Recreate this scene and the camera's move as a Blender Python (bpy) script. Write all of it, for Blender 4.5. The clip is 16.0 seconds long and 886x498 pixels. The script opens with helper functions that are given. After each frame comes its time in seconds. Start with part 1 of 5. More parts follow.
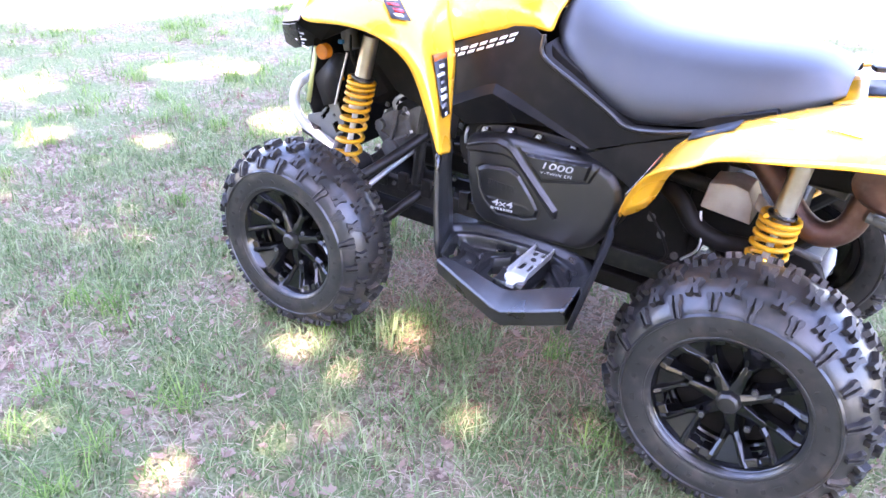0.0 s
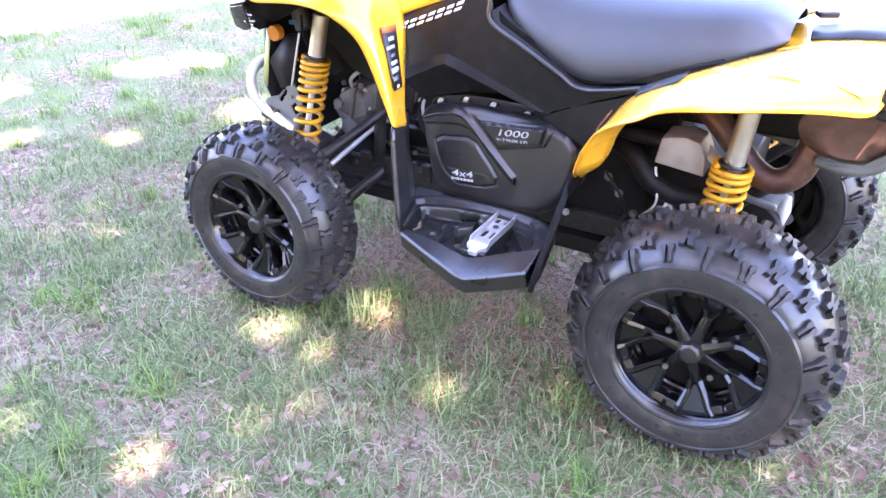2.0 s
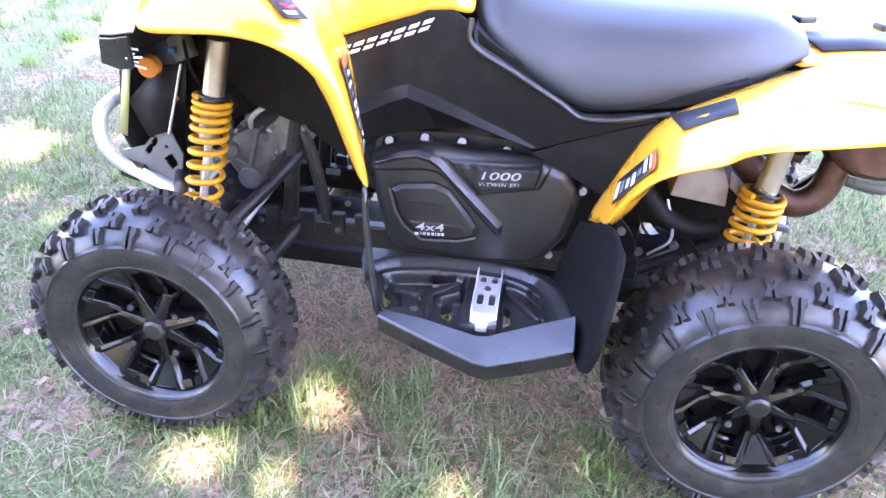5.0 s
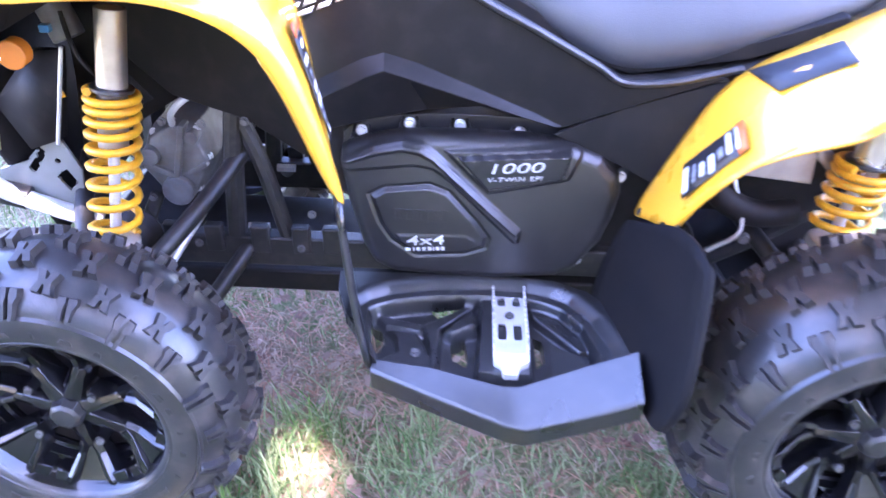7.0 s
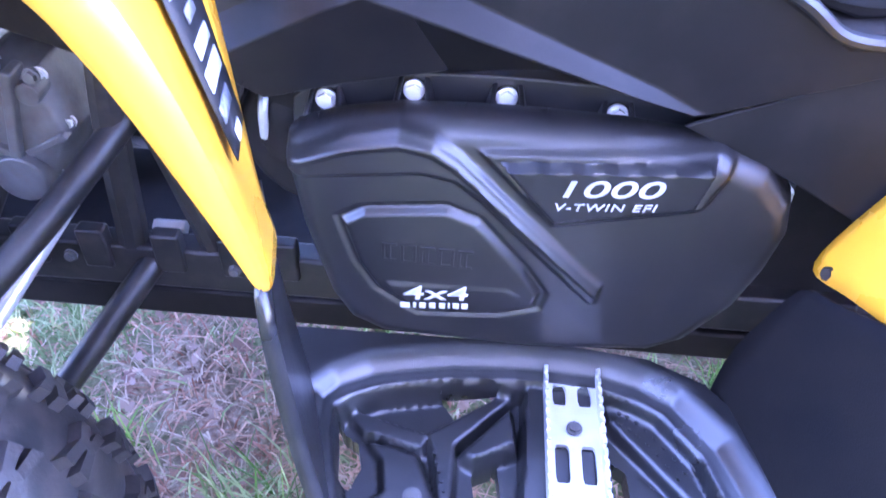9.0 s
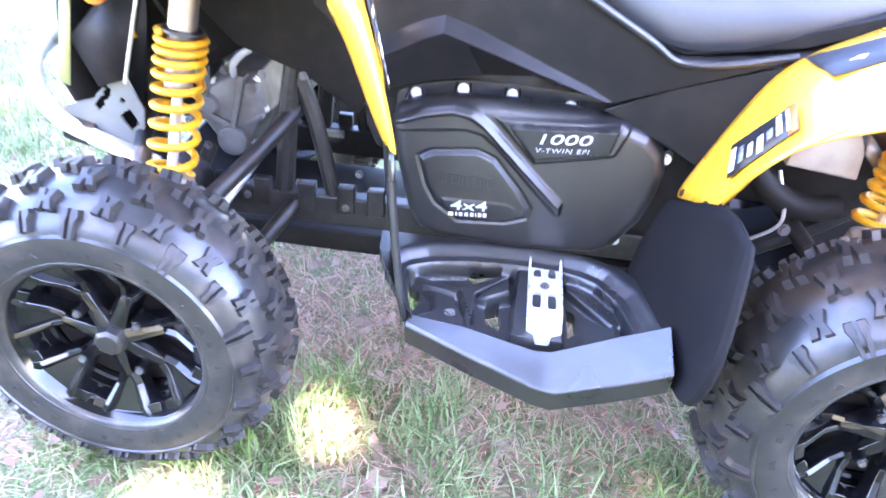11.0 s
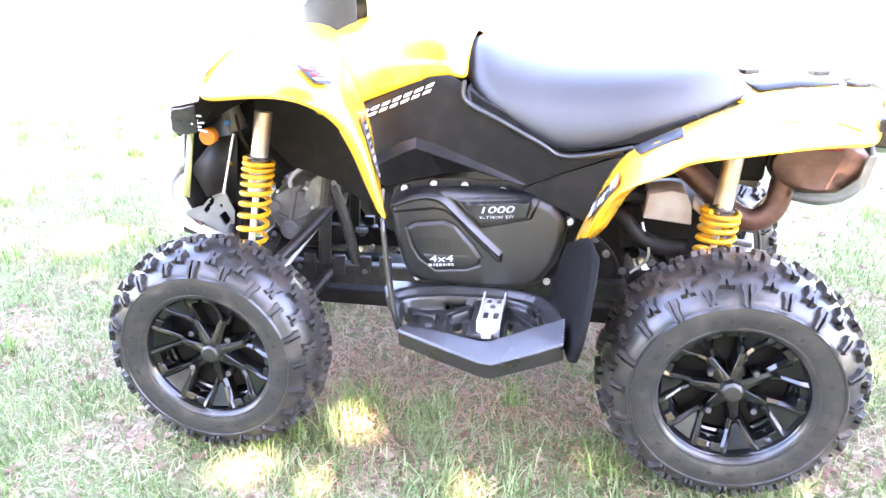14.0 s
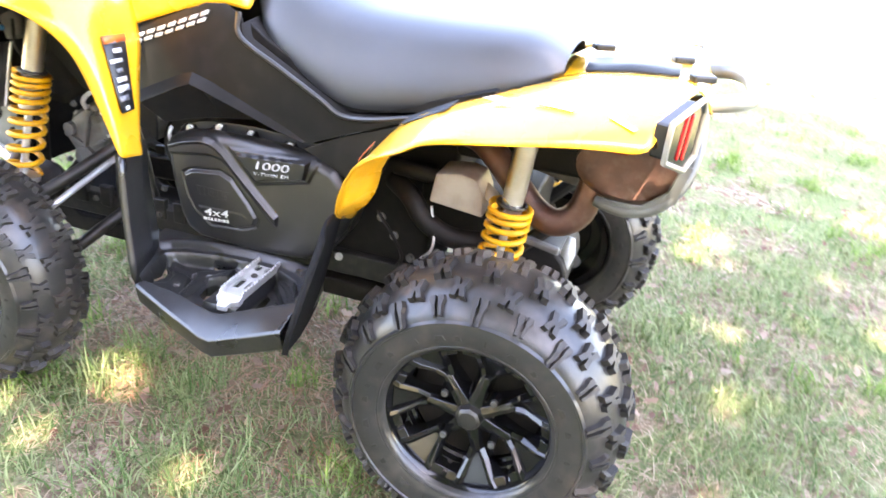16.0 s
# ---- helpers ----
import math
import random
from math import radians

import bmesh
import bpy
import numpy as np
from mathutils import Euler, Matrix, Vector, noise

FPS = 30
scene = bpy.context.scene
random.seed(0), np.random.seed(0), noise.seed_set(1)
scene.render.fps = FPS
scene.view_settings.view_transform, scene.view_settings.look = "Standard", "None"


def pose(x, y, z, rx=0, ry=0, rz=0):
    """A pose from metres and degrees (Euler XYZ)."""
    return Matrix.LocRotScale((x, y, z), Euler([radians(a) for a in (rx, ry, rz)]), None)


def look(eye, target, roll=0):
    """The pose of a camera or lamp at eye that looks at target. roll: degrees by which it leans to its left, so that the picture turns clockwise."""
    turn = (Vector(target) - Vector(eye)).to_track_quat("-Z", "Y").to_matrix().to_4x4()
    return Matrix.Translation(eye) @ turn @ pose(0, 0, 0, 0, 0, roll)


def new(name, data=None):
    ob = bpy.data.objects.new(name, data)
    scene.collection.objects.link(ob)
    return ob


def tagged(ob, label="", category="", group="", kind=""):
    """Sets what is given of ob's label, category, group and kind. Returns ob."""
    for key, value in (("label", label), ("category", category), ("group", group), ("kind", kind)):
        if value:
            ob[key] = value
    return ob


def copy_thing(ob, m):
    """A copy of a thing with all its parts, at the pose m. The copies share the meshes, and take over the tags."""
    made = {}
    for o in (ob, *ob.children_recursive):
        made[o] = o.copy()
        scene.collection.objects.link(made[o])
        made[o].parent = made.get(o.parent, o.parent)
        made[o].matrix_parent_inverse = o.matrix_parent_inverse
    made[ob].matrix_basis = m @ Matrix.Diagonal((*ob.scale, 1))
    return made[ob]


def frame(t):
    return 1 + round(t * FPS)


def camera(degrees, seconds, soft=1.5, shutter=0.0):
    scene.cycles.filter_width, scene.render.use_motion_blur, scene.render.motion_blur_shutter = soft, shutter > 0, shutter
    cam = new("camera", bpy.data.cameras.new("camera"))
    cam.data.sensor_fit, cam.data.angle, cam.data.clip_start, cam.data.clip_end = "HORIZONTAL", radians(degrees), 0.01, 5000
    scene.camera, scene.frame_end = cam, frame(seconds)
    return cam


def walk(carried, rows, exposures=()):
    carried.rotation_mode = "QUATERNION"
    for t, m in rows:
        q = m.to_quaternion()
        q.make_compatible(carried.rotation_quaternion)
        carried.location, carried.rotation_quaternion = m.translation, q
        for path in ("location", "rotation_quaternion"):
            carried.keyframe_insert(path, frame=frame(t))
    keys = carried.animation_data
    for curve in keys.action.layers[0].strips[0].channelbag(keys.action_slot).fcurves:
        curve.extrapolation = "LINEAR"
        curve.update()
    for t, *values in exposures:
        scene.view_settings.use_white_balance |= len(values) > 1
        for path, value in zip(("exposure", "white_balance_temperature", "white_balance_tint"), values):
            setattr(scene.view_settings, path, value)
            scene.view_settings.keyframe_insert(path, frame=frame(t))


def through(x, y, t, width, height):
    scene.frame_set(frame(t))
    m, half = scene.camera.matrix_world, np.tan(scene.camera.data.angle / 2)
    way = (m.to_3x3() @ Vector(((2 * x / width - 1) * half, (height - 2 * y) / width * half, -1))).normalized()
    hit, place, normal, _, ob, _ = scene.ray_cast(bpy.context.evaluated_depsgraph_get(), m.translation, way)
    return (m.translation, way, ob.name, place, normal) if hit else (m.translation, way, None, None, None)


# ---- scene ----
cam = camera(61.0, 16.0, 1.5, 0.4)
PATH = [
    (0, (0.77, -2.019, 1.373), (-0.134, -0.511, 0.42), 3.1),
    (0.5, (0.841, -1.987, 1.37), (-0.127, -0.525, 0.408), 0.7),
    (1, (0.831, -1.995, 1.372), (-0.08, -0.488, 0.425), -0.0),
    (1.5, (0.84, -2.004, 1.352), (-0.075, -0.499, 0.404), 0.4),
    (2, (0.85, -2.003, 1.347), (-0.024, -0.498, 0.361), -0.2),
    (2.5, (0.784, -1.996, 1.341), (-0.114, -0.521, 0.331), -1.6),
    (3, (0.6, -2.008, 1.332), (-0.048, -0.488, 0.206), 1.5),
    (3.5, (0.494, -2.049, 1.327), (0.011, -0.411, 0.287), 3.6),
    (4, (0.381, -1.971, 1.334), (-0.049, -0.337, 0.264), 2.1),
    (4.5, (0.228, -1.84, 1.338), (-0.045, -0.12, 0.354), 2.5),
    (4.7, (0.158, -1.818, 1.338), (-0.068, -0.101, 0.339), 3.4),
    (6.8, (0.04, -1.435, 1.271), (-0.008, 0.209, 0.134), 0.9),
    (7, (-0.013, -1.38, 1.211), (-0.07, 0.274, 0.087), 1.0),
    (7.5, (-0.075, -1.107, 1.195), (-0.014, 0.519, 0.031), 3.4),
    (8, (-0.074, -0.952, 1.121), (-0.106, 0.61, -0.127), 0.4),
    (8.5, (-0.057, -0.855, 1.068), (-0.132, 0.653, -0.243), 1.2),
    (9, (-0.059, -0.809, 1.038), (-0.107, 0.647, -0.333), 3.1),
    (9.2, (-0.066, -0.82, 1.031), (-0.098, 0.616, -0.362), 3.9),
    (11.3, (-0.026, -1.568, 1.206), (-0.183, 0.159, 0.209), 4.1),
    (11.5, (-0.018, -1.644, 1.229), (-0.166, 0.119, 0.296), 1.7),
    (12, (0.077, -1.849, 1.235), (0.102, -0.075, 0.313), 1.0),
    (12.5, (0.113, -1.978, 1.279), (0.153, -0.201, 0.363), 0.6),
    (13, (0.249, -2.037, 1.252), (0.086, -0.246, 0.377), 2.1),
    (13.5, (0.306, -2.083, 1.263), (-0.025, -0.274, 0.476), -0.6),
    (14, (0.259, -2.13, 1.278), (-0.073, -0.308, 0.523), -0.8),
    (14.5, (0.524, -2.137, 1.206), (0.21, -0.35, 0.364), -2.4),
    (15, (0.578, -1.97, 1.234), (0.463, -0.197, 0.316), 2.8),
    (15.5, (0.715, -1.792, 1.301), (0.509, -0.064, 0.315), 4.5),
    (16, (0.884, -1.718, 1.254), (0.406, 0.013, 0.373), 5.8),
]
EXPOSURES = [(0, 4.0, 6420, 37), (2.5, 4.0, 6450, 37), (3.5, 3.98, 6700, 39), (4.5, 4.05, 6500, 37), (7, 4.5, 5600, 43), (9, 4.75, 5250, 48), (11.3, 5.2, 6250, 31),
             (12.5, 5.25, 7100, 33), (14.0, 4.95, 7050, 30), (14.5, 4.5, 7300, 26), (16, 4.25, 7900, 23)]
walk(cam, [(t, look(eye, target, roll)) for t, eye, target, roll in PATH], EXPOSURES)

# ---- world and light ----
SUN_DIR = Vector((0.15, -0.50, 0.85)).normalized()   # towards the sun
world = bpy.data.worlds.new("sky")
scene.world = world
world.use_nodes = True
wn = world.node_tree
sky = wn.nodes.new("ShaderNodeTexSky")
sky.sky_type, sky.sun_disc = 'NISHITA', False
sky.sun_elevation = math.asin(SUN_DIR.z)
sky.sun_rotation = math.atan2(SUN_DIR.x, SUN_DIR.y)
sky.air_density, sky.dust_density = 1.0, 1.0
wn.links.new(sky.outputs[0], wn.nodes["Background"].inputs[0])
wn.nodes["Background"].inputs[1].default_value = 0.15
lamp = bpy.data.lights.new("sun", 'SUN')
lamp.energy, lamp.angle, lamp.color = 5.0, radians(0.53), (1.0, 0.94, 0.84)
sun = new("sun", lamp)
sun.matrix_world = look(SUN_DIR * 30, (0, 0, 0))


# ---- materials ----
def material(name, color, rough=0.5, metal=0.0, second=None, scale=8.0, amount=0.5, bump=0.0, bump_scale=300.0,
             coat=0.0, rough_var=0.1, island=False, dust=None, dust_amount=0.0, spec=0.5):
    """Principled material with a colour that varies at two scales, uneven gloss and fine relief."""
    m = bpy.data.materials.new(name)
    m.use_nodes = True
    nt = m.node_tree
    b = nt.nodes["Principled BSDF"]
    co = nt.nodes.new("ShaderNodeTexCoord")
    big = nt.nodes.new("ShaderNodeTexNoise")
    big.inputs["Scale"].default_value, big.inputs["Detail"].default_value = scale, 6
    nt.links.new(co.outputs["Object"], big.inputs["Vector"])
    fine = nt.nodes.new("ShaderNodeTexNoise")
    fine.inputs["Scale"].default_value, fine.inputs["Detail"].default_value = bump_scale, 3
    nt.links.new(co.outputs["Object"], fine.inputs["Vector"])
    mix = nt.nodes.new("ShaderNodeMix")
    mix.data_type = 'RGBA'
    second = second or tuple(c * 0.8 for c in color)
    mix.inputs[6].default_value, mix.inputs[7].default_value = (*color, 1), (*second, 1)
    ramp = nt.nodes.new("ShaderNodeMapRange")
    ramp.inputs[1].default_value, ramp.inputs[2].default_value = 0.35, 0.65
    ramp.inputs[3].default_value, ramp.inputs[4].default_value = 0.0, amount * 2
    ramp.clamp = True
    if island:
        geo = nt.nodes.new("ShaderNodeNewGeometry")
        nt.links.new(geo.outputs["Random Per Island"], mix.inputs[0])
    else:
        nt.links.new(big.outputs["Fac"], ramp.inputs[0])
        nt.links.new(ramp.outputs[0], mix.inputs[0])
    out = mix.outputs[2]
    if dust:
        d = nt.nodes.new("ShaderNodeTexNoise")
        d.inputs["Scale"].default_value, d.inputs["Detail"].default_value = scale * 3.7, 8
        nt.links.new(co.outputs["Object"], d.inputs["Vector"])
        r2 = nt.nodes.new("ShaderNodeMapRange")
        r2.inputs[1].default_value, r2.inputs[2].default_value = 0.48, 0.75
        r2.inputs[4].default_value = dust_amount
        nt.links.new(d.outputs["Fac"], r2.inputs[0])
        m2 = nt.nodes.new("ShaderNodeMix")
        m2.data_type = 'RGBA'
        m2.inputs[7].default_value = (*dust, 1)
        nt.links.new(r2.outputs[0], m2.inputs[0])
        nt.links.new(out, m2.inputs[6])
        out = m2.outputs[2]
    nt.links.new(out, b.inputs["Base Color"])
    rr = nt.nodes.new("ShaderNodeMapRange")
    rr.inputs[3].default_value, rr.inputs[4].default_value = max(rough - rough_var, 0.03), min(rough + rough_var, 1)
    nt.links.new(big.outputs["Fac"], rr.inputs[0])
    nt.links.new(rr.outputs[0], b.inputs["Roughness"])
    b.inputs["Metallic"].default_value = metal
    b.inputs["Specular IOR Level"].default_value = spec
    b.inputs["Coat Weight"].default_value = coat
    b.inputs["Coat Roughness"].default_value = 0.12
    if bump:
        bp = nt.nodes.new("ShaderNodeBump")
        bp.inputs["Strength"].default_value, bp.inputs["Distance"].default_value = bump, 0.001
        nt.links.new(fine.outputs["Fac"], bp.inputs["Height"])
        nt.links.new(bp.outputs[0], b.inputs["Normal"])
    return m


YELLOW = material("yellow_plastic", (0.88, 0.43, 0.022), 0.28, second=(0.84, 0.39, 0.020), scale=5, amount=0.3, coat=0.7, bump=0.05)
SPRING = material("yellow_spring_paint", (0.80, 0.40, 0.004), 0.35, second=(0.62, 0.28, 0.006), scale=25, amount=0.4, dust=(0.2, 0.15, 0.1), dust_amount=0.25)
BLACK = material("black_plastic", (0.010, 0.010, 0.011), 0.30, second=(0.015, 0.015, 0.015), scale=9, bump=0.25, bump_scale=700, dust=(0.10, 0.09, 0.08), dust_amount=0.12, spec=0.9)
SATIN = material("satin_black_plastic", (0.009, 0.009, 0.010), 0.37, second=(0.014, 0.013, 0.013), scale=6, bump=0.12, bump_scale=900, dust=(0.10, 0.09, 0.08), dust_amount=0.10, spec=0.95)
PANEL = material("satin_black_panel", (0.009, 0.009, 0.010), 0.36, second=(0.014, 0.013, 0.013), scale=6, bump=0.12, bump_scale=900, dust=(0.10, 0.09, 0.08), dust_amount=0.08, spec=0.22)
GUARD = material("matt_black_guard", (0.007, 0.007, 0.008), 0.62, second=(0.011, 0.010, 0.010), scale=9, bump=0.3, bump_scale=600, dust=(0.10, 0.09, 0.08), dust_amount=0.02, spec=0.12)
VINYL = material("black_seat_vinyl", (0.026, 0.028, 0.033), 0.46, second=(0.040, 0.042, 0.047), scale=4, bump=0.3, bump_scale=450, dust=(0.12, 0.11, 0.10), dust_amount=0.06, spec=1.0)
RUBBER = material("tyre_rubber", (0.020, 0.020, 0.021), 0.32, second=(0.032, 0.030, 0.028), scale=7, amount=0.4, bump=0.25, bump_scale=250, dust=(0.13, 0.105, 0.09), dust_amount=0.42, spec=0.7)
LUGS = material("tyre_lug_rubber", (0.022, 0.021, 0.021), 0.55, second=(0.032, 0.028, 0.026), scale=12, amount=0.5, bump=0.5, bump_scale=200, dust=(0.12, 0.09, 0.075), dust_amount=0.22)
GLOSS = material("gloss_black_wheel", (0.004, 0.004, 0.005), 0.12, second=(0.006, 0.006, 0.007), scale=12, rough_var=0.05, dust=(0.06, 0.05, 0.045), dust_amount=0.05, spec=0.6)
FRAME = material("black_frame_paint", (0.010, 0.010, 0.011), 0.42, second=(0.022, 0.020, 0.018), scale=14, bump=0.15, dust=(0.12, 0.09, 0.07), dust_amount=0.2)
UNDER = material("matt_black_liner", (0.010, 0.009, 0.009), 0.55, second=(0.015, 0.013, 0.012), scale=7, bump=0.3, dust=(0.12, 0.09, 0.07), dust_amount=0.09, spec=0.22)
SILVER = material("bare_aluminium", (0.78, 0.78, 0.78), 0.38, 0.55, second=(0.66, 0.65, 0.64), scale=22, bump=0.15)
CAST = material("grey_cast_metal", (0.17, 0.17, 0.165), 0.5, 0.4, second=(0.09, 0.085, 0.08), scale=18, bump=0.4, bump_scale=200, dust=(0.16, 0.12, 0.09), dust_amount=0.4)
SHOCK = material("shock_body_metal", (0.60, 0.56, 0.50), 0.32, 0.8, second=(0.45, 0.40, 0.34), scale=16)
RUST = material("heat_stained_pipe", (0.17, 0.085, 0.06), 0.40, 0.6, second=(0.09, 0.05, 0.04), scale=16, amount=0.5, bump=0.2, dust=(0.22, 0.17, 0.14), dust_amount=0.3)
SHIELD = material("stained_heat_shield", (0.50, 0.47, 0.42), 0.40, 0.15, second=(0.30, 0.19, 0.13), scale=14, amount=0.35, bump=0.2)
PEWTER = material("silver_painted_steel", (0.27, 0.28, 0.26), 0.35, 0.3, second=(0.22, 0.22, 0.20), scale=10)
GUNMETAL = material("gunmetal_paint", (0.15, 0.155, 0.14), 0.4, 0.2, second=(0.11, 0.11, 0.10), scale=12)
CHROME = material("pale_silver_paint", (0.62, 0.62, 0.60), 0.3, 0.2, second=(0.52, 0.52, 0.50), scale=15)
RED = material("red_lens", (0.32, 0.006, 0.010), 0.15, coat=0.5)
AMBER = material("amber_lens", (0.75, 0.22, 0.01), 0.2, coat=0.4)
WHITE = material("white_print", (0.78, 0.78, 0.78), 0.45, second=(0.66, 0.66, 0.66), scale=60)
SILVERPRINT = material("silver_print", (0.55, 0.56, 0.57), 0.4, second=(0.45, 0.46, 0.47), scale=60)
INK = material("black_print", (0.02, 0.02, 0.022), 0.4)
ORANGE = material("orange_print", (0.75, 0.16, 0.03), 0.4)
GREYPRINT = material("grey_print", (0.30, 0.31, 0.33), 0.4, second=(0.12, 0.12, 0.13), scale=120)
LIME = material("pale_strip", (0.55, 0.56, 0.20), 0.4)
GREYTRIM = material("worn_grey_trim", (0.07, 0.07, 0.075), 0.4, second=(0.12, 0.12, 0.12), scale=20, bump=0.3)
PATCH = material("grip_patch", (0.022, 0.024, 0.028), 0.5, bump=0.5, bump_scale=600)


# ---- building helpers ----
def part(name, bm, mat, parent=None, label="", angle=32, bevel=0.0, solid=0.0, subdiv=0):
    """Links bm as one mesh object, under its thing or part."""
    me = bpy.data.meshes.new(name)
    bmesh.ops.recalc_face_normals(bm, faces=bm.faces[:])
    bm.to_mesh(me)
    bm.free()
    me.materials.append(mat)
    me.shade_smooth()
    me.set_sharp_from_angle(angle=radians(angle))
    ob = new(name, me)
    ob.parent = parent
    if label:
        tagged(ob, label)
    if subdiv:
        mod = ob.modifiers.new("smooth", 'SUBSURF')
        mod.levels = mod.render_levels = subdiv
    if solid:
        mod = ob.modifiers.new("thickness", 'SOLIDIFY')
        mod.thickness, mod.offset = solid, 0
    if bevel:
        mod = ob.modifiers.new("edges", 'BEVEL')
        mod.width, mod.segments, mod.limit_method, mod.angle_limit = bevel, 2, 'ANGLE', radians(35)
        mod.harden_normals = True
    return ob


def holder(name, place=(0, 0, 0), parent=None):
    ob = new(name)
    ob.location, ob.parent, ob.empty_display_size = place, parent, 0.1
    return ob


def side(points, s):
    """The points for the left (s = 1) or, mirrored, for the right (s = -1)."""
    return [Vector((p[0], p[1] * s, p[2])) for p in points]


def grid(rows, loop=False, caps=False, bm=None):
    """A surface through rows of points."""
    bm = bm or bmesh.new()
    vs = [[bm.verts.new(p) for p in row] for row in rows]
    n = len(rows[0])
    for a, b in zip(vs, vs[1:]):
        for i in range(n if loop else n - 1):
            k = (i + 1) % n
            bm.faces.new((a[i], a[k], b[k], b[i]))
    if caps:
        bm.faces.new(vs[0])
        bm.faces.new(vs[-1])
    return bm


def prism(outline, y0, y1, bm=None, shift=(0, 0)):
    """An outline in x, z drawn out from y0 to y1."""
    bm = bm or bmesh.new()
    a = [bm.verts.new((x, y0, z)) for x, z in outline]
    b = [bm.verts.new((x + shift[0], y1, z + shift[1])) for x, z in outline]
    n = len(a)
    for i in range(n):
        k = (i + 1) % n
        bm.faces.new((a[i], a[k], b[k], b[i]))
    bm.faces.new(a)
    bm.faces.new(b)
    return bm


def box(centre, size, m=None, bm=None):
    bm = bm or bmesh.new()
    t = Matrix.Translation(centre) @ (m or Matrix()) @ Matrix.Diagonal((*size, 1))
    bmesh.ops.create_cube(bm, size=1, matrix=t)
    return bm


def rod(a, b, r, n=12, r2=None, bm=None):
    """A round bar from a to b."""
    bm = bm or bmesh.new()
    a, b = Vector(a), Vector(b)
    d = b - a
    t = Matrix.Translation((a + b) / 2) @ d.to_track_quat('Z', 'Y').to_matrix().to_4x4()
    bmesh.ops.create_cone(bm, cap_ends=True, segments=n, radius1=r, radius2=r if r2 is None else r2, depth=d.length, matrix=t)
    return bm


def smooth_path(points, steps=8):
    """Catmull-Rom through the points."""
    p = [Vector(q) for q in points]
    p = [2 * p[0] - p[1], *p, 2 * p[-1] - p[-2]]
    out = []
    for i in range(1, len(p) - 2):
        for k in range(steps):
            t = k / steps
            out.append(0.5 * (2 * p[i] + (p[i + 1] - p[i - 1]) * t + (2 * p[i - 1] - 5 * p[i] + 4 * p[i + 1] - p[i + 2]) * t * t
                              + (3 * p[i] - p[i - 1] - 3 * p[i + 1] + p[i + 2]) * t ** 3))
    return out + [p[-2]]


def tube(points, r, n=10, steps=8, flat=1.0, bm=None):
    """A pipe along a smooth path."""
    path = smooth_path(points, steps) if steps else [Vector(q) for q in points]
    rows = []
    up = Vector((0.13, 0.31, 0.94))
    for i, p in enumerate(path):
        d = (path[min(i + 1, len(path) - 1)] - path[max(i - 1, 0)]).normalized()
        u = (up - d * up.dot(d)).normalized()
        v = d.cross(u)
        up = u
        rows.append([p + (u * math.cos(a) + v * math.sin(a) * flat) * r for a in (2 * math.pi * k / n for k in range(n))])
    return grid(rows, True, True, bm)


def revolve(profile, n=48, bm=None, centre=(0, 0, 0)):
    """A profile of (radius, y) turned about the y axis."""
    c = Vector(centre)
    rows = [[c + Vector((r * math.cos(a), y, r * math.sin(a))) for a in (2 * math.pi * k / n for k in range(n))] for r, y in profile]
    return grid(rows, True, False, bm)


def border(poly, u, v):
    """Signed distance to a closed outline (below zero inside it) and the nearest place on the outline."""
    best, near, inside = np.full(u.shape, 1e9), np.zeros(u.shape + (2,)), np.zeros(u.shape, bool)
    for (ax, ay), (bx, by) in zip(poly, poly[1:] + poly[:1]):
        dx, dy = bx - ax, by - ay
        t = np.clip(((u - ax) * dx + (v - ay) * dy) / (dx * dx + dy * dy), 0, 1)
        qx, qy = ax + t * dx, ay + t * dy
        d = np.hypot(u - qx, v - qy)
        near[d < best] = np.stack([qx, qy], -1)[d < best]
        best = np.minimum(best, d)
        if dy:
            inside ^= ((ay > v) != (by > v)) & (u < ax + (v - ay) * dx / dy)
    return np.where(inside, -best, best), near


def soft(poly, u, v, w):
    """1 inside the outline, 0 outside, with a rounded slope of the width w within it."""
    f = np.clip(-border(poly, u, v)[0] / w, 0, 1)
    return f * f * (3 - 2 * f)


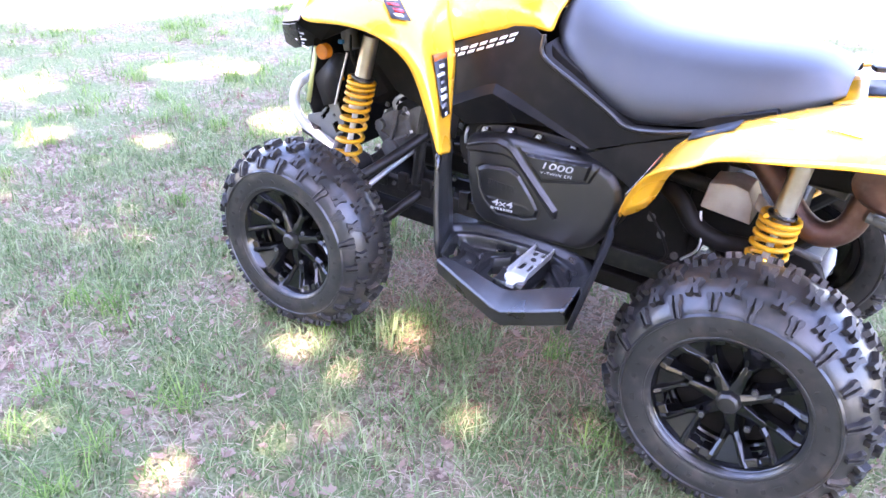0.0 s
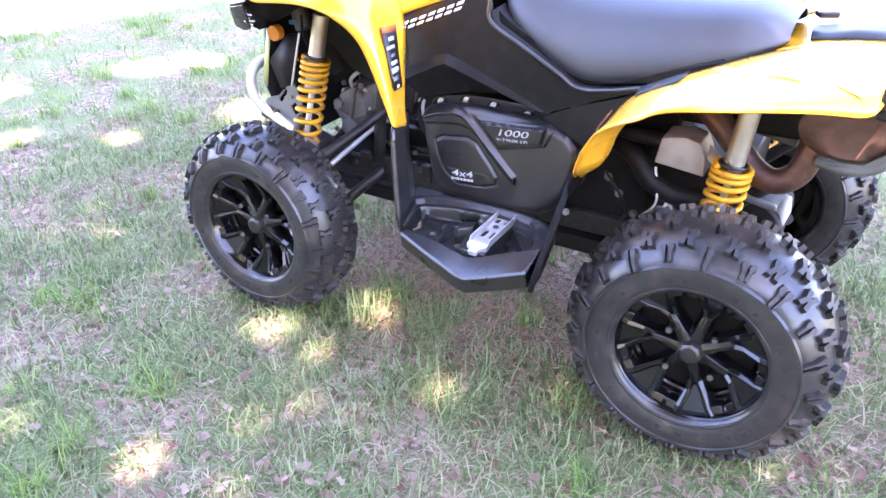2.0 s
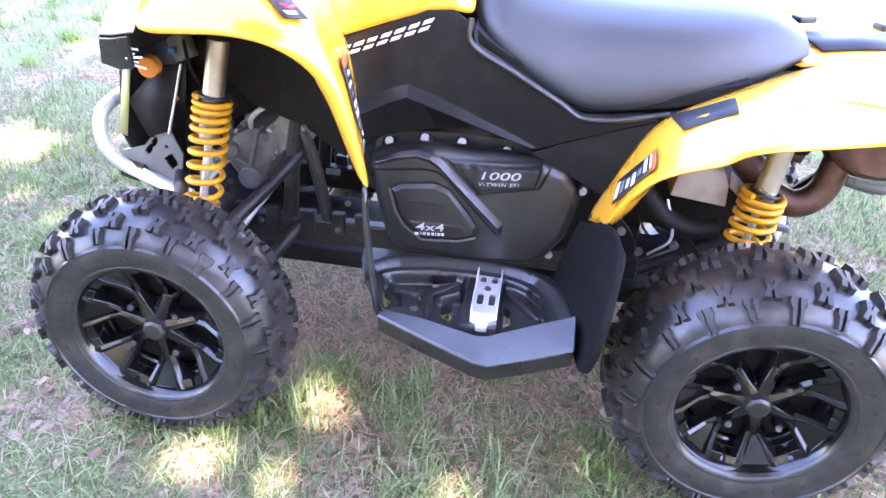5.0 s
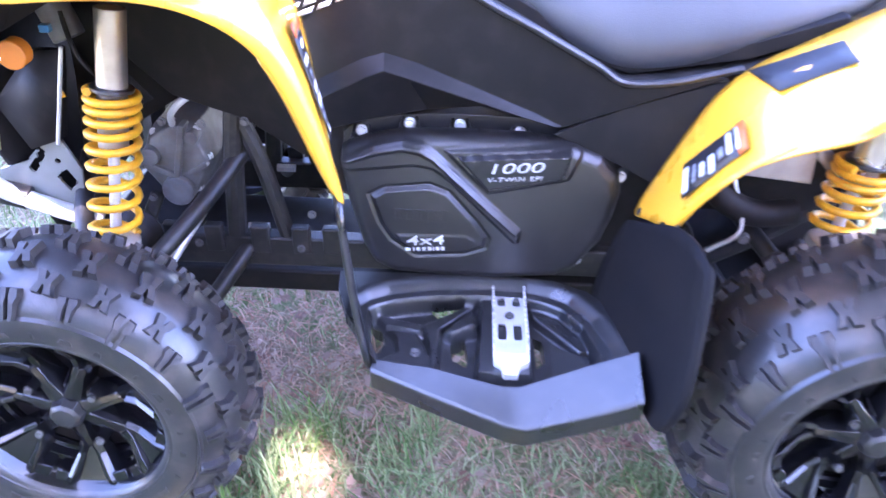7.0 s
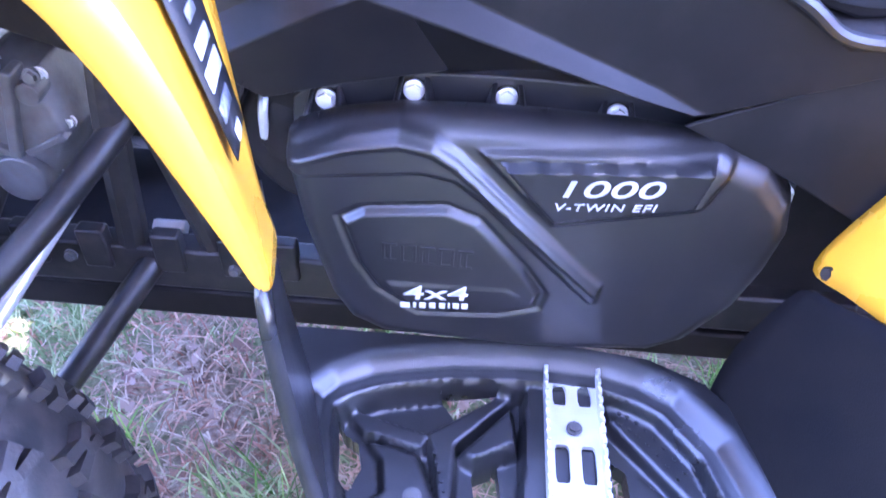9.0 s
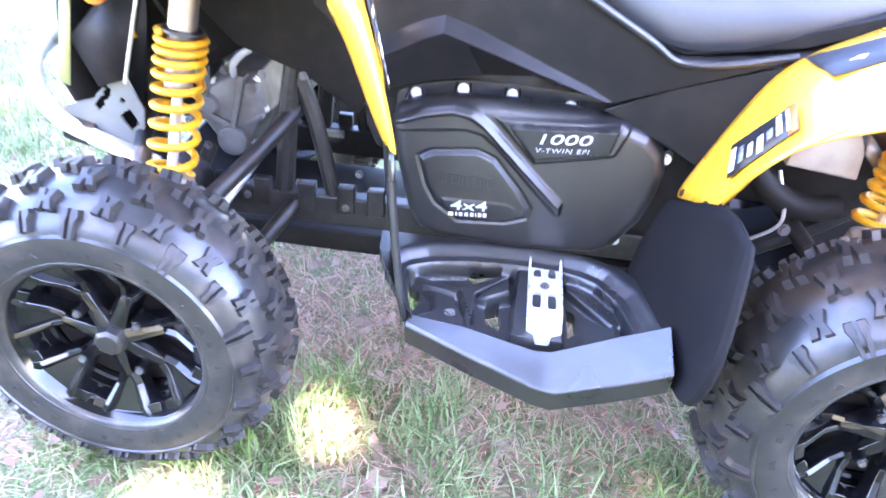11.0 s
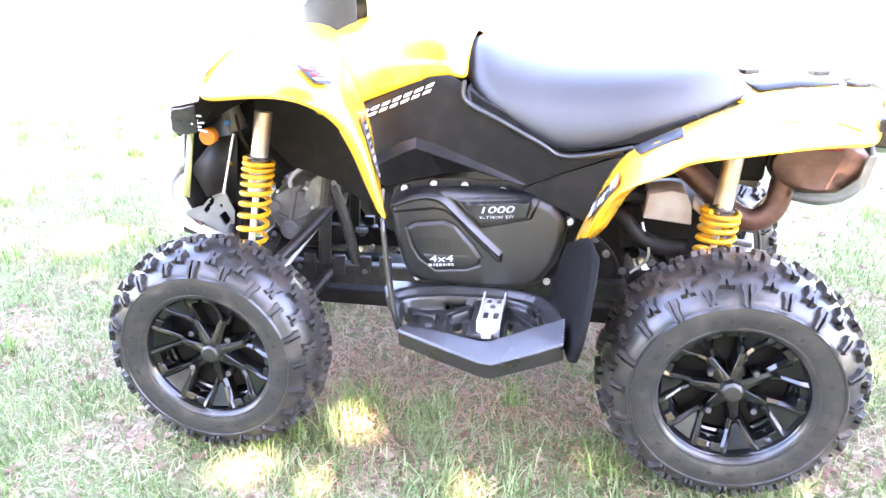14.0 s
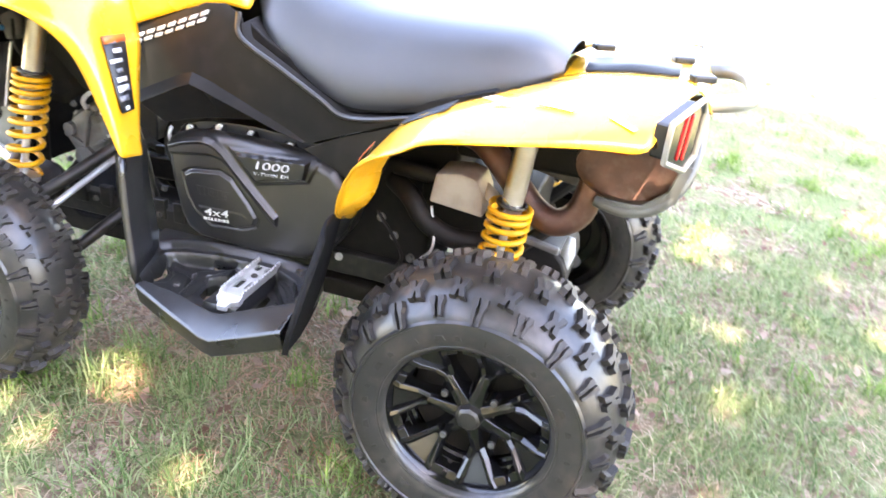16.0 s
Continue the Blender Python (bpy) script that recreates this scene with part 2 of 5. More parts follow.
def relief(outline, holes, height, step, drop, place):
    """A moulded sheet: height(u, v) inside the outline, cut by the holes, its edges turned down by drop."""
    o = np.array(outline)
    us = np.arange(o[:, 0].min() - step, o[:, 0].max() + 2 * step, step)
    vs = np.arange(o[:, 1].min() - step, o[:, 1].max() + 2 * step, step)
    u, v = np.meshgrid(us, vs)
    for poly in [outline, *holes]:
        d, near = border(poly, u, v)
        m = np.abs(d) < 0.6 * step
        u, v = np.where(m, near[..., 0], u), np.where(m, near[..., 1], v)
    mid = lambda q: (q[:-1, :-1] + q[1:, :-1] + q[:-1, 1:] + q[1:, 1:]) / 4
    keep = border(outline, mid(u), mid(v))[0] < 0
    for poly in holes:
        keep &= border(poly, mid(u), mid(v))[0] > 0
    h = height(u, v)
    bm = bmesh.new()
    made = {}

    def vert(j, i):
        if (j, i) not in made:
            made[j, i] = bm.verts.new(place(u[j, i], v[j, i], h[j, i]))
        return made[j, i]

    for j, i in zip(*np.nonzero(keep)):
        bm.faces.new((vert(j, i), vert(j, i + 1), vert(j + 1, i + 1), vert(j + 1, i)))
    back = {w: k for k, w in made.items()}
    low = {}
    for e in [e for e in bm.edges if e.is_boundary]:
        for w in e.verts:
            if w not in low:
                j, i = back[w]
                low[w] = bm.verts.new(place(u[j, i], v[j, i], h[j, i] - drop))
        bm.faces.new((e.verts[0], e.verts[1], low[e.verts[1]], low[e.verts[0]]))
    return bm


def shrunk(outline, k, d=(0, 0)):
    cx, cz = sum(p[0] for p in outline) / len(outline), sum(p[1] for p in outline) / len(outline)
    return [(cx + (x - cx) * k + d[0], cz + (z - cz) * k + d[1]) for x, z in outline]


def bolt(place, axis, r=0.007, h=0.006, bm=None):
    """A hexagon head on a washer."""
    a = Vector(place)
    d = Vector(axis).normalized()
    bm = rod(a, a + d * h * 0.35, r * 1.35, 14, bm=bm)
    return rod(a + d * h * 0.35, a + d * h, r, 6, bm=bm)


def lettering(text, size, place, parent, mat, name="lettering", shear=0.0, space=1.0, m=None, width=1.0, label=""):
    """Flat print that faces the left side of the machine."""
    cu = bpy.data.curves.new(name, 'FONT')
    cu.body, cu.size, cu.shear, cu.space_character = text, size, shear, space
    cu.align_x, cu.align_y, cu.extrude, cu.offset = 'CENTER', 'CENTER', 0.0005, size * 0.004
    cu.materials.append(mat)
    ob = new(name, cu)
    ob.parent = parent
    ob.matrix_local = Matrix.Translation(place) @ (m or Matrix()) @ pose(0, 0, 0, 90) @ Matrix.Diagonal((width, 1, 1, 1))
    if label:
        tagged(ob, label)
    return ob


# ---- quad bike: wheels ----
quad = holder("quad_bike", (0, 0, 0))
tagged(quad, "yellow and black quad bike with knobbly tyres on patchy grass", "quad bike")

LUG_H = [(-1, -1), (-0.25, -1), (-0.08, -0.3), (0.08, -0.3), (0.25, -1), (1, -1), (0.62, 0), (1, 1), (0.25, 1), (0.08, 0.3), (-0.08, 0.3), (-0.25, 1), (-1, 1), (-0.62, 0)]
LUG_RIB = [(-1, -1), (1, -1), (0.6, 1), (-0.6, 1)]
LUG_BAR = [(-0.62, -1), (-0.22, -1), (-0.26, 0.1), (-0.14, 0.5), (-0.18, 1), (-0.86, 1), (-0.98, 0.55), (-0.70, 0.1)]


def tyre_section(w, low=1.0):
    """Half section of a low-pressure tyre with a round shoulder: (radius, share of half width)."""
    h = w / 2
    half = [(0.167, 0.79), (0.170, 0.87), (0.177, 0.925), (0.193, 0.978), (0.210, 1.0), (0.228, 0.998), (0.239, 0.97), (0.253, 0.90), (0.266, 0.80), (0.278, 0.68), (0.288, 0.53), (0.295, 0.36), (0.299, 0.18)]
    half = [(0.16 + (r - 0.16) * low, k) for r, k in half]
    return [(r, -k * h) for r, k in half] + [(r, k * h) for r, k in reversed(half)]


def tyre_point(section, s, a, lift):
    """The place at share s across the section, at the angle a, raised by lift."""
    f = s * (len(section) - 1)
    i = min(int(f), len(section) - 2)
    t = f - i
    r0, y0 = section[i]
    r1, y1 = section[i + 1]
    n = Vector((y1 - y0, r0 - r1)).normalized()
    r, y = r0 + (r1 - r0) * t + n[0] * lift, y0 + (y1 - y0) * t + n[1] * lift
    return Vector((r * math.cos(a), y, r * math.sin(a)))


def add_lug(bm, section, outline, s, a, ds, da, lift, twist=0.0):
    top, foot = [], []
    for u, v in outline:
        uu, vv = u * math.cos(twist) - v * math.sin(twist), u * math.sin(twist) + v * math.cos(twist)
        foot.append(bm.verts.new(tyre_point(section, s + vv * ds * 1.16, a + uu * da * 1.16, -0.002)))
        top.append(bm.verts.new(tyre_point(section, s + vv * ds, a + uu * da, lift)))
    n = len(top)
    for i in range(n):
        k = (i + 1) % n
        bm.faces.new((foot[i], foot[k], top[k], top[i])).material_index = 1
    bm.faces.new(top).material_index = 1


def build_tyre(w, count, seed, low):
    rng = random.Random(seed)
    sec = tyre_section(w, low)
    lo = lambda r: 0.16 + (r - 0.16) * low
    bm = revolve(sec, 72)
    # raised ring where the tread meets the side, and the bead beside the rim
    for y in (-1, 1):
        revolve([(lo(0.231), y * w / 2 * 0.985), (lo(0.233), y * w / 2 * 1.022), (lo(0.237), y * w / 2 * 1.018), (lo(0.241), y * w / 2 * 0.955)], 72, bm)
        revolve([(lo(0.178), y * w / 2 * 0.90), (lo(0.180), y * w / 2 * 0.95), (lo(0.184), y * w / 2 * 0.955), (lo(0.187), y * w / 2 * 0.93)], 72, bm)
    # short moulded marks on the side
    for k in range(26):
        a = k * 0.2417 + rng.uniform(-0.05, 0.05)
        for m in (0, 1):
            add_lug(bm, sec, LUG_RIB, 1 - 0.15 if m else 0.15, a, 0.012, 0.012 + 0.02 * (k % 3), 0.0012)
    return bm


def lug_shapes(w, low):
    """The four kinds of tread block, at angle 0, as meshes to share: (mesh, share of a step, which turns)."""
    sec, out = tyre_section(w, low), []
    for m in (0, 1):
        for outlines, s, ds, da, lift, twist, shift, turns in (
                ([LUG_H], 0.462, 0.034, 0.054, 0.0145, -0.10, 0.0, (0, 1)), ([LUG_H], 0.372, 0.034, 0.054, 0.0145, 0.12, 0.5, (0, 1)),
                ([LUG_BAR, [(-u, v) for u, v in LUG_BAR]], 0.292, 0.053, 0.056, 0.0120, 0.05, 0.0, (1,)),
                ([LUG_BAR, [(-u, v) for u, v in LUG_BAR]], 0.302, 0.040, 0.054, 0.0110, -0.05, 0.0, (0,))):
            bm = bmesh.new()
            for o in outlines:
                add_lug(bm, sec, [(u, -v) for u, v in o] if m else o, 1 - s if m else s, 0.0, ds, da, lift, -twist if m else twist)
            for f in bm.faces:
                f.material_index = 0
            bmesh.ops.recalc_face_normals(bm, faces=bm.faces[:])
            me = bpy.data.meshes.new("lug")
            bm.to_mesh(me)
            bm.free()
            me.materials.append(LUGS)
            out.append((me, shift + 0.5 * m, turns))
    return out


def wedge(bm, pts, y_top, y_base):
    """A block over a flat outline in x, z: pts with their own height of the top."""
    top = [bm.verts.new((x, y_top + d, z)) for x, z, d in pts]
    foot = [bm.verts.new((x, y_base, z)) for x, z, d in pts]
    n = len(pts)
    for i in range(n):
        k = (i + 1) % n
        bm.faces.new((foot[i], foot[k], top[k], top[i]))
    if n == 3 or n == 4:
        bm.faces.new(top)
    else:
        c = bm.verts.new((sum(p[0] for p in pts) / n, y_top + sum(p[2] for p in pts) / n, sum(p[1] for p in pts) / n))
        for i in range(n):
            bm.faces.new((top[i], top[(i + 1) % n], c))


def turned(pts, a):
    return [(x * math.cos(a) - z * math.sin(a), x * math.sin(a) + z * math.cos(a), d) for x, z, d in pts]


def build_rim(w):
    """Outer side towards -y."""
    o = -w / 2 * 0.80
    bm = revolve([(0.1725, o + 0.008), (0.1725, o - 0.001), (0.169, o - 0.004), (0.166, o - 0.001), (0.163, o + 0.012), (0.158, o + 0.020), (0.152, o + 0.024), (0.151, o + 0.042), (0.145, o + 0.046), (0.144, o + 0.062), (0.139, o + 0.066), (0.138, o + 0.085), (0.134, o + 0.090), (0.133, o + 0.11), (0.145, w / 2 * 0.7), (0.165, w / 2 * 0.8)], 64)
    revolve([(0.0, o + 0.085), (0.07, o + 0.082), (0.075, o + 0.088), (0.10, o + 0.088), (0.105, o + 0.096), (0.132, o + 0.100)], 40, bm)
    return bm


def build_spoke(w):
    """One spoke: a narrow flat-topped trunk, dished to the hub, whose end spreads and rises to the rim, pointing to +x."""
    o = -w / 2 * 0.80
    bm = bmesh.new()
    # half widths at the crest and at the foot, the depth of the crest and of the foot, from the hub outwards
    rows = []
    for r, top, foot, d, base in ((0.020, 0.015, 0.023, 0.026, 0.070), (0.060, 0.011, 0.020, 0.032, 0.070), (0.094, 0.010, 0.020, 0.038, 0.068)):
        rows.append([Vector((r, o + base, -foot)), Vector((r, o + d + 0.010, -(top + foot) / 2)), Vector((r, o + d, -top)), Vector((r, o + d - 0.004, 0)), Vector((r, o + d, top)), Vector((r, o + d + 0.010, (top + foot) / 2)), Vector((r, o + base, foot))])
    grid(rows, bm=bm, caps=True)
    # two prongs that part from the trunk and rise to the rim
    for k in (-1, 1):
        rows = []
        for r, mid, w, d, base in ((0.088, 0.007, 0.009, 0.038, 0.066), (0.112, 0.016, 0.008, 0.033, 0.060), (0.146, 0.033, 0.010, 0.010, 0.045), (0.163, 0.042, 0.012, 0.005, 0.030)):
            rows.append([Vector((r, o + base, k * mid - w - 0.004)), Vector((r, o + d + 0.002, k * mid - w)), Vector((r, o + d - 0.002, k * mid)), Vector((r, o + d + 0.006, k * mid + w)), Vector((r, o + base, k * mid + w + 0.004))])
        grid(rows, bm=bm, caps=True)
    # dished facet between the prongs
    wedge(bm, [(0.104, -0.006, 0.040), (0.104, 0.006, 0.040), (0.160, 0.032, 0.010), (0.160, -0.032, 0.010)], o + 0.004, o + 0.064)
    # web between the spread end and the next spoke
    for k in (-1, 1):
        wedge(bm, [(0.142, 0.034 * k, 0.010), (0.159, 0.038 * k, 0.004), (0.150, 0.066 * k, 0.006), (0.134, 0.060 * k, 0.014)], o + 0.004, o + 0.045)
    return bm


def build_wheel(name, w, count, place, spin, seed, low=1.0):
    wheel = holder(name, place, quad)
    tyre = part("tyre", build_tyre(w, count, seed, low), RUBBER, wheel, "knobbly black rubber tyre with brown dust", 50)
    tyre.data.materials.append(LUGS)
    rng = random.Random(seed + 40)
    for me, shift, turns in lug_shapes(w, low):
        for i in range(count):
            if i % 2 in turns:
                lug = new("lug", me)
                lug.parent = wheel
                lug.matrix_local = pose(0, 0, 0, 0, -360 / count * (i + shift) + rng.uniform(-0.8, 0.8), 0)
    o = -w / 2 * 0.80
    part("rim", build_rim(w), GLOSS, wheel, "gloss black wheel rim")
    part("brake_disc", rod((0, o + 0.076, 0), (0, o + 0.09, 0), 0.136, 40), UNDER, wheel, "dark dusty brake disc behind the spokes")
    first = None
    for i in range(7):
        a = spin + i * 2 * math.pi / 7
        if first is None:
            first = part("spoke", build_spoke(w), GLOSS, wheel, "", 14, 0.0012)
            ob = first
        else:
            ob = new("spoke", first.data)
            ob.parent = wheel
            mod = ob.modifiers.new("edges", 'BEVEL')
            mod.width, mod.segments, mod.limit_method, mod.angle_limit = 0.0012, 2, 'ANGLE', radians(35)
        ob.matrix_local = pose(0, 0, 0, 0, -math.degrees(a), 0)
    bm = revolve([(0.0, o + 0.006), (0.020, o + 0.007), (0.026, o + 0.012), (0.032, o + 0.034), (0.046, o + 0.040), (0.054, o + 0.07)], 8)
    part("hub_cap", bm, SATIN, wheel, "black plastic hub cap", 30, 0.002)
    for i in range(4):
        a = spin + 0.4 + i * math.pi / 2
        p = Vector((0.071 * math.cos(a), o + 0.040, 0.071 * math.sin(a)))
        nut = part("lug_nut", rod(p, p + Vector((0, -0.026, 0)), 0.0115, 6, 0.0095), GLOSS, wheel, "", 30, 0.001)
        part("stud_end", rod(p + Vector((0, -0.024, 0)), p + Vector((0, -0.031, 0)), 0.006, 10), CAST, nut)
    return wheel


RW, FW = 0.252, 0.200
rear = build_wheel("wheel", RW, 20, (0.6475, -0.462, 0.303), 0.449, 1)
front = build_wheel("wheel", FW, 20, (-0.650, -0.484, 0.292), 0.277, 2, 0.91)
copy_thing(rear, pose(0.6475, 0.462, 0.303, 0, 25, 180))
copy_thing(front, pose(-0.650, 0.484, 0.292, 0, 40, 180))

# ---- quad bike: frame, engine, suspension ----
def engine_block():
    bm = box((0.10, 0, 0.50), (0.62, 0.30, 0.30))
    box((0.33, 0.02, 0.62), (0.26, 0.26, 0.22), bm=bm)
    rod((-0.20, -0.15, 0.60), (-0.20, -0.20, 0.60), 0.09, 20, bm=bm)
    return bm


part("engine", engine_block(), UNDER, quad, "dark dusty engine block", 32, 0.012)
part("belly_plate", prism([(-0.78, 0.36), (-0.66, 0.26), (0.50, 0.25), (0.72, 0.33), (0.72, 0.37), (0.50, 0.30), (-0.62, 0.31), (-0.74, 0.39)], -0.15, 0.15), UNDER, quad, "", 32, 0.006)
for y in (-0.155, 0.155):
    bm = prism([(-0.74, 0.335), (0.42, 0.335), (0.42, 0.395), (-0.74, 0.405)], y - 0.018, y + 0.018)
    part("lower_rail", bm, FRAME, quad, "", 32, 0.006)
    for x in (-0.58, -0.50, -0.41, -0.33, -0.27):
        part("bracket", box((x, y * 1.10, 0.40), (0.035, 0.02, 0.06)), FRAME, quad, "", 32, 0.004)
    part("frame_tube", tube([(-0.46, y, 0.40), (-0.44, y, 0.60), (-0.40, y * 0.9, 0.84)], 0.019, 10), FRAME, quad)
    part("frame_tube", tube([(-0.36, y, 0.40), (-0.40, y, 0.58), (-0.47, y * 0.9, 0.74)], 0.016, 10), FRAME, quad)
    part("frame_tube", tube([(-0.72, y, 0.38), (-0.70, y, 0.60), (-0.66, y, 0.86)], 0.017, 10), FRAME, quad)
    part("frame_tube", tube([(0.42, y, 0.36), (0.60, y, 0.48), (0.78, y, 0.66)], 0.018, 10), FRAME, quad)
    part("frame_tube", tube([(0.30, y, 0.78), (0.60, y, 0.80), (0.86, y * 0.9, 0.82)], 0.018, 10), FRAME, quad)

# front differential and gearbox casting
CASING = [(-0.625, 0.540), (-0.598, 0.612), (-0.546, 0.645), (-0.500, 0.634), (-0.480, 0.560), (-0.515, 0.486), (-0.577, 0.470)]
casing = part("gear_casing", grid([[Vector((x, y, z)) for x, z in shrunk(CASING, k)] for k, y in ((1.0, 0.15), (1.0, -0.120), (0.96, -0.150), (0.82, -0.166), (0.55, -0.172))], True, True), CAST, quad, "dusty grey cast gear casing", 30, 0.004)
part("casing_rib", box((-0.535, -0.168, 0.585), (0.012, 0.03, 0.11), pose(0, 0, 0, 0, 14, 0)), CAST, casing, "", 30, 0.003)
part("casing_rib", box((-0.575, -0.166, 0.545), (0.075, 0.028, 0.011), pose(0, 0, 0, 0, 24, 0)), CAST, casing, "", 30, 0.003)
part("casing_rib", box((-0.515, -0.160, 0.545), (0.055, 0.026, 0.010), pose(0, 0, 0, 0, -28, 0)), CAST, casing, "", 30, 0.003)
part("casing_boss", rod((-0.590, -0.15, 0.575), (-0.590, -0.185, 0.575), 0.017, 16), CAST, casing, "", 30, 0.002)
part("casing_boss", rod((-0.510, -0.14, 0.612), (-0.510, -0.178, 0.612), 0.013, 14), CAST, casing, "", 30, 0.002)
part("casing_boss", rod((-0.550, -0.15, 0.505), (-0.550, -0.185, 0.505), 0.030, 18), CAST, casing, "", 30, 0.003)
part("breather_pipe", tube([(-0.545, -0.16, 0.63), (-0.535, -0.18, 0.66), (-0.510, -0.175, 0.685), (-0.47, -0.15, 0.70)], 0.006, 10), SILVER, casing, "thin bare metal breather pipe")
for x, z in ((-0.608, 0.556), (-0.585, 0.610), (-0.545, 0.632), (-0.506, 0.622), (-0.492, 0.566), (-0.520, 0.500), (-0.574, 0.486)):
    part("casing_bolt", bolt((x, -0.150, z), (0, -1, 0), 0.0065, 0.009), SILVER, casing)
for p in ((-0.545, -0.20, 0.655), (-0.47, -0.215, 0.66), (-0.40, -0.20, 0.66), (-0.34, -0.19, 0.63), (-0.30, -0.19, 0.47), (-0.33, -0.18, 0.385), (-0.53, -0.18, 0.39), (-0.60, -0.18, 0.49)):
    part("frame_bolt", bolt(p, (0, -1, 0.1), 0.006, 0.008), CAST, quad)
part("rubber_boot", revolve([(0.040, -0.38), (0.030, -0.37), (0.044, -0.36), (0.032, -0.35), (0.048, -0.335), (0.034, -0.325), (0.050, -0.31), (0.036, -0.30), (0.052, -0.28), (0.04, -0.26)], 20, centre=(-0.62, 0.04, 0.45)), UNDER, quad, "black ribbed rubber driveshaft boot")


def coil(top, bottom, r, wire, turns, n=14):
    """A spring whose upper coils are closer together."""
    top, bottom = Vector(top), Vector(bottom)
    d = (bottom - top).normalized()
    u = d.orthogonal().normalized()
    v = d.cross(u)
    pts = []
    total = int(turns * n)
    for i in range(total + 1):
        f = i / total
        g = 0.45 * f + 0.55 * f ** 2.2
        a = 2 * math.pi * turns * f
        pts.append(top + (bottom - top) * g + (u * math.cos(a) + v * math.sin(a)) * r)
    return tube(pts, wire, 8, 0)


def shock(top, bottom, spring0, spring1, turns, r, s):
    a, b = side([top, bottom], s)
    d = (b - a).normalized()
    length = (b - a).length
    unit = part("shock_absorber", rod(a, a + d * length * 0.52, 0.0235, 24), SHOCK, quad, "shock absorber with bare metal body and yellow spring", 40, 0.002)
    part("piston_rod", rod(a + d * length * 0.5, b, 0.009, 14), SILVER, unit, "bright piston rod")
    part("collar", rod(a + d * (length * spring0 - 0.008), a + d * length * spring0, 0.034, 24), BLACK, unit, "black spring collar", 40, 0.003)
    part("spring_seat", rod(a + d * length * spring1, a + d * (length * spring1 + 0.016), 0.040, 24), SHOCK, unit, "", 40, 0.003)
    part("spring", coil(a + d * length * spring0, a + d * length * spring1, r, 0.0068, turns), SPRING, unit, "yellow painted coil spring", 60)
    part("mount", rod(b + d * 0.01 + Vector((-0.02, 0, 0)), b + d * 0.01 + Vector((0.02, 0, 0)), 0.018, 16), FRAME, unit)


for s in (1, -1):
    shock((-0.555, -0.272, 0.872), (-0.615, -0.335, 0.455), 0.30, 0.90, 9.5, 0.038, s)
    shock((0.640, -0.272, 0.812), (0.604, -0.285, 0.440), 0.42, 0.80, 6.0, 0.043, s)
    # front arms, tie rod, rear arms
    for pts, r in (([(-0.425, -0.14, 0.578), (-0.50, -0.27, 0.50), (-0.60, -0.40, 0.415)], 0.0165),
                   ([(-0.72, -0.14, 0.56), (-0.69, -0.27, 0.50), (-0.63, -0.40, 0.415)], 0.0165),
                   ([(-0.425, -0.13, 0.388), (-0.455, -0.20, 0.355), (-0.56, -0.36, 0.245), (-0.62, -0.41, 0.225)], 0.0165),
                   ([(-0.74, -0.13, 0.36), (-0.69, -0.30, 0.27), (-0.64, -0.41, 0.225)], 0.0165),
                   ([(0.46, -0.14, 0.36), (0.52, -0.28, 0.31), (0.62, -0.38, 0.26)], 0.018),
                   ([(0.74, -0.14, 0.36), (0.70, -0.28, 0.31), (0.66, -0.38, 0.26)], 0.018),
                   ([(0.48, -0.14, 0.50), (0.54, -0.26, 0.45), (0.63, -0.38, 0.40)], 0.016)):
        part("suspension_arm", tube(side(pts, s), r, 12), FRAME, quad, "black painted tubular suspension arm")
    part("tie_rod", rod(*side([(-0.47, -0.12, 0.52), (-0.585, -0.42, 0.36)], s), 0.0085, 12), SILVER, quad, "thin bare metal tie rod")
    part("knuckle", rod(*side([(-0.6475, -0.36, 0.303), (-0.6475, -0.43, 0.303)], s), 0.05, 18), UNDER, quad)
    part("knuckle", rod(*side([(0.6475, -0.33, 0.303), (0.6475, -0.42, 0.303)], s), 0.05, 18), UNDER, quad)
    part("drive_shaft", rod(*side([(-0.62, -0.12, 0.46), (-0.6475, -0.38, 0.31)], s), 0.014, 12), FRAME, quad)
    part("drive_shaft", rod(*side([(0.64, -0.10, 0.40), (0.6475, -0.38, 0.31)], s), 0.016, 12), FRAME, quad)
    part("arm_bolt", rod(*side([(-0.445, -0.125, 0.396), (-0.405, -0.125, 0.396)], s), 0.010, 6), SILVER, quad)

# rear end: gearbox, pipe, muffler, shields
part("rear_gear_casing", rod((0.66, 0.12, 0.42), (0.66, -0.12, 0.42), 0.09, 20), UNDER, quad, "", 32, 0.008)
part("exhaust_pipe", tube([(0.42, -0.10, 0.745), (0.52, -0.16, 0.745), (0.60, -0.19, 0.685), (0.66, -0.205, 0.628), (0.715, -0.215, 0.612), (0.760, -0.212, 0.645), (0.778, -0.203, 0.72), (0.785, -0.19, 0.80)], 0.031, 16, 10), RUST, quad, "heat-browned bent exhaust pipe", 60)
rows = []
for y, k in ((-0.245, 0.55), (-0.250, 0.80), (-0.240, 0.97), (-0.21, 1.0), (0.10, 1.0), (0.16, 0.9)):
    rows.append([Vector((0.848 + 0.115 * k * math.cos(a), y, 0.765 + 0.072 * k * math.sin(a))) for a in (2 * math.pi * i / 32 for i in range(32))])
part("muffler", grid(rows, True, True), RUST, quad, "brown heat-stained oval muffler", 50)
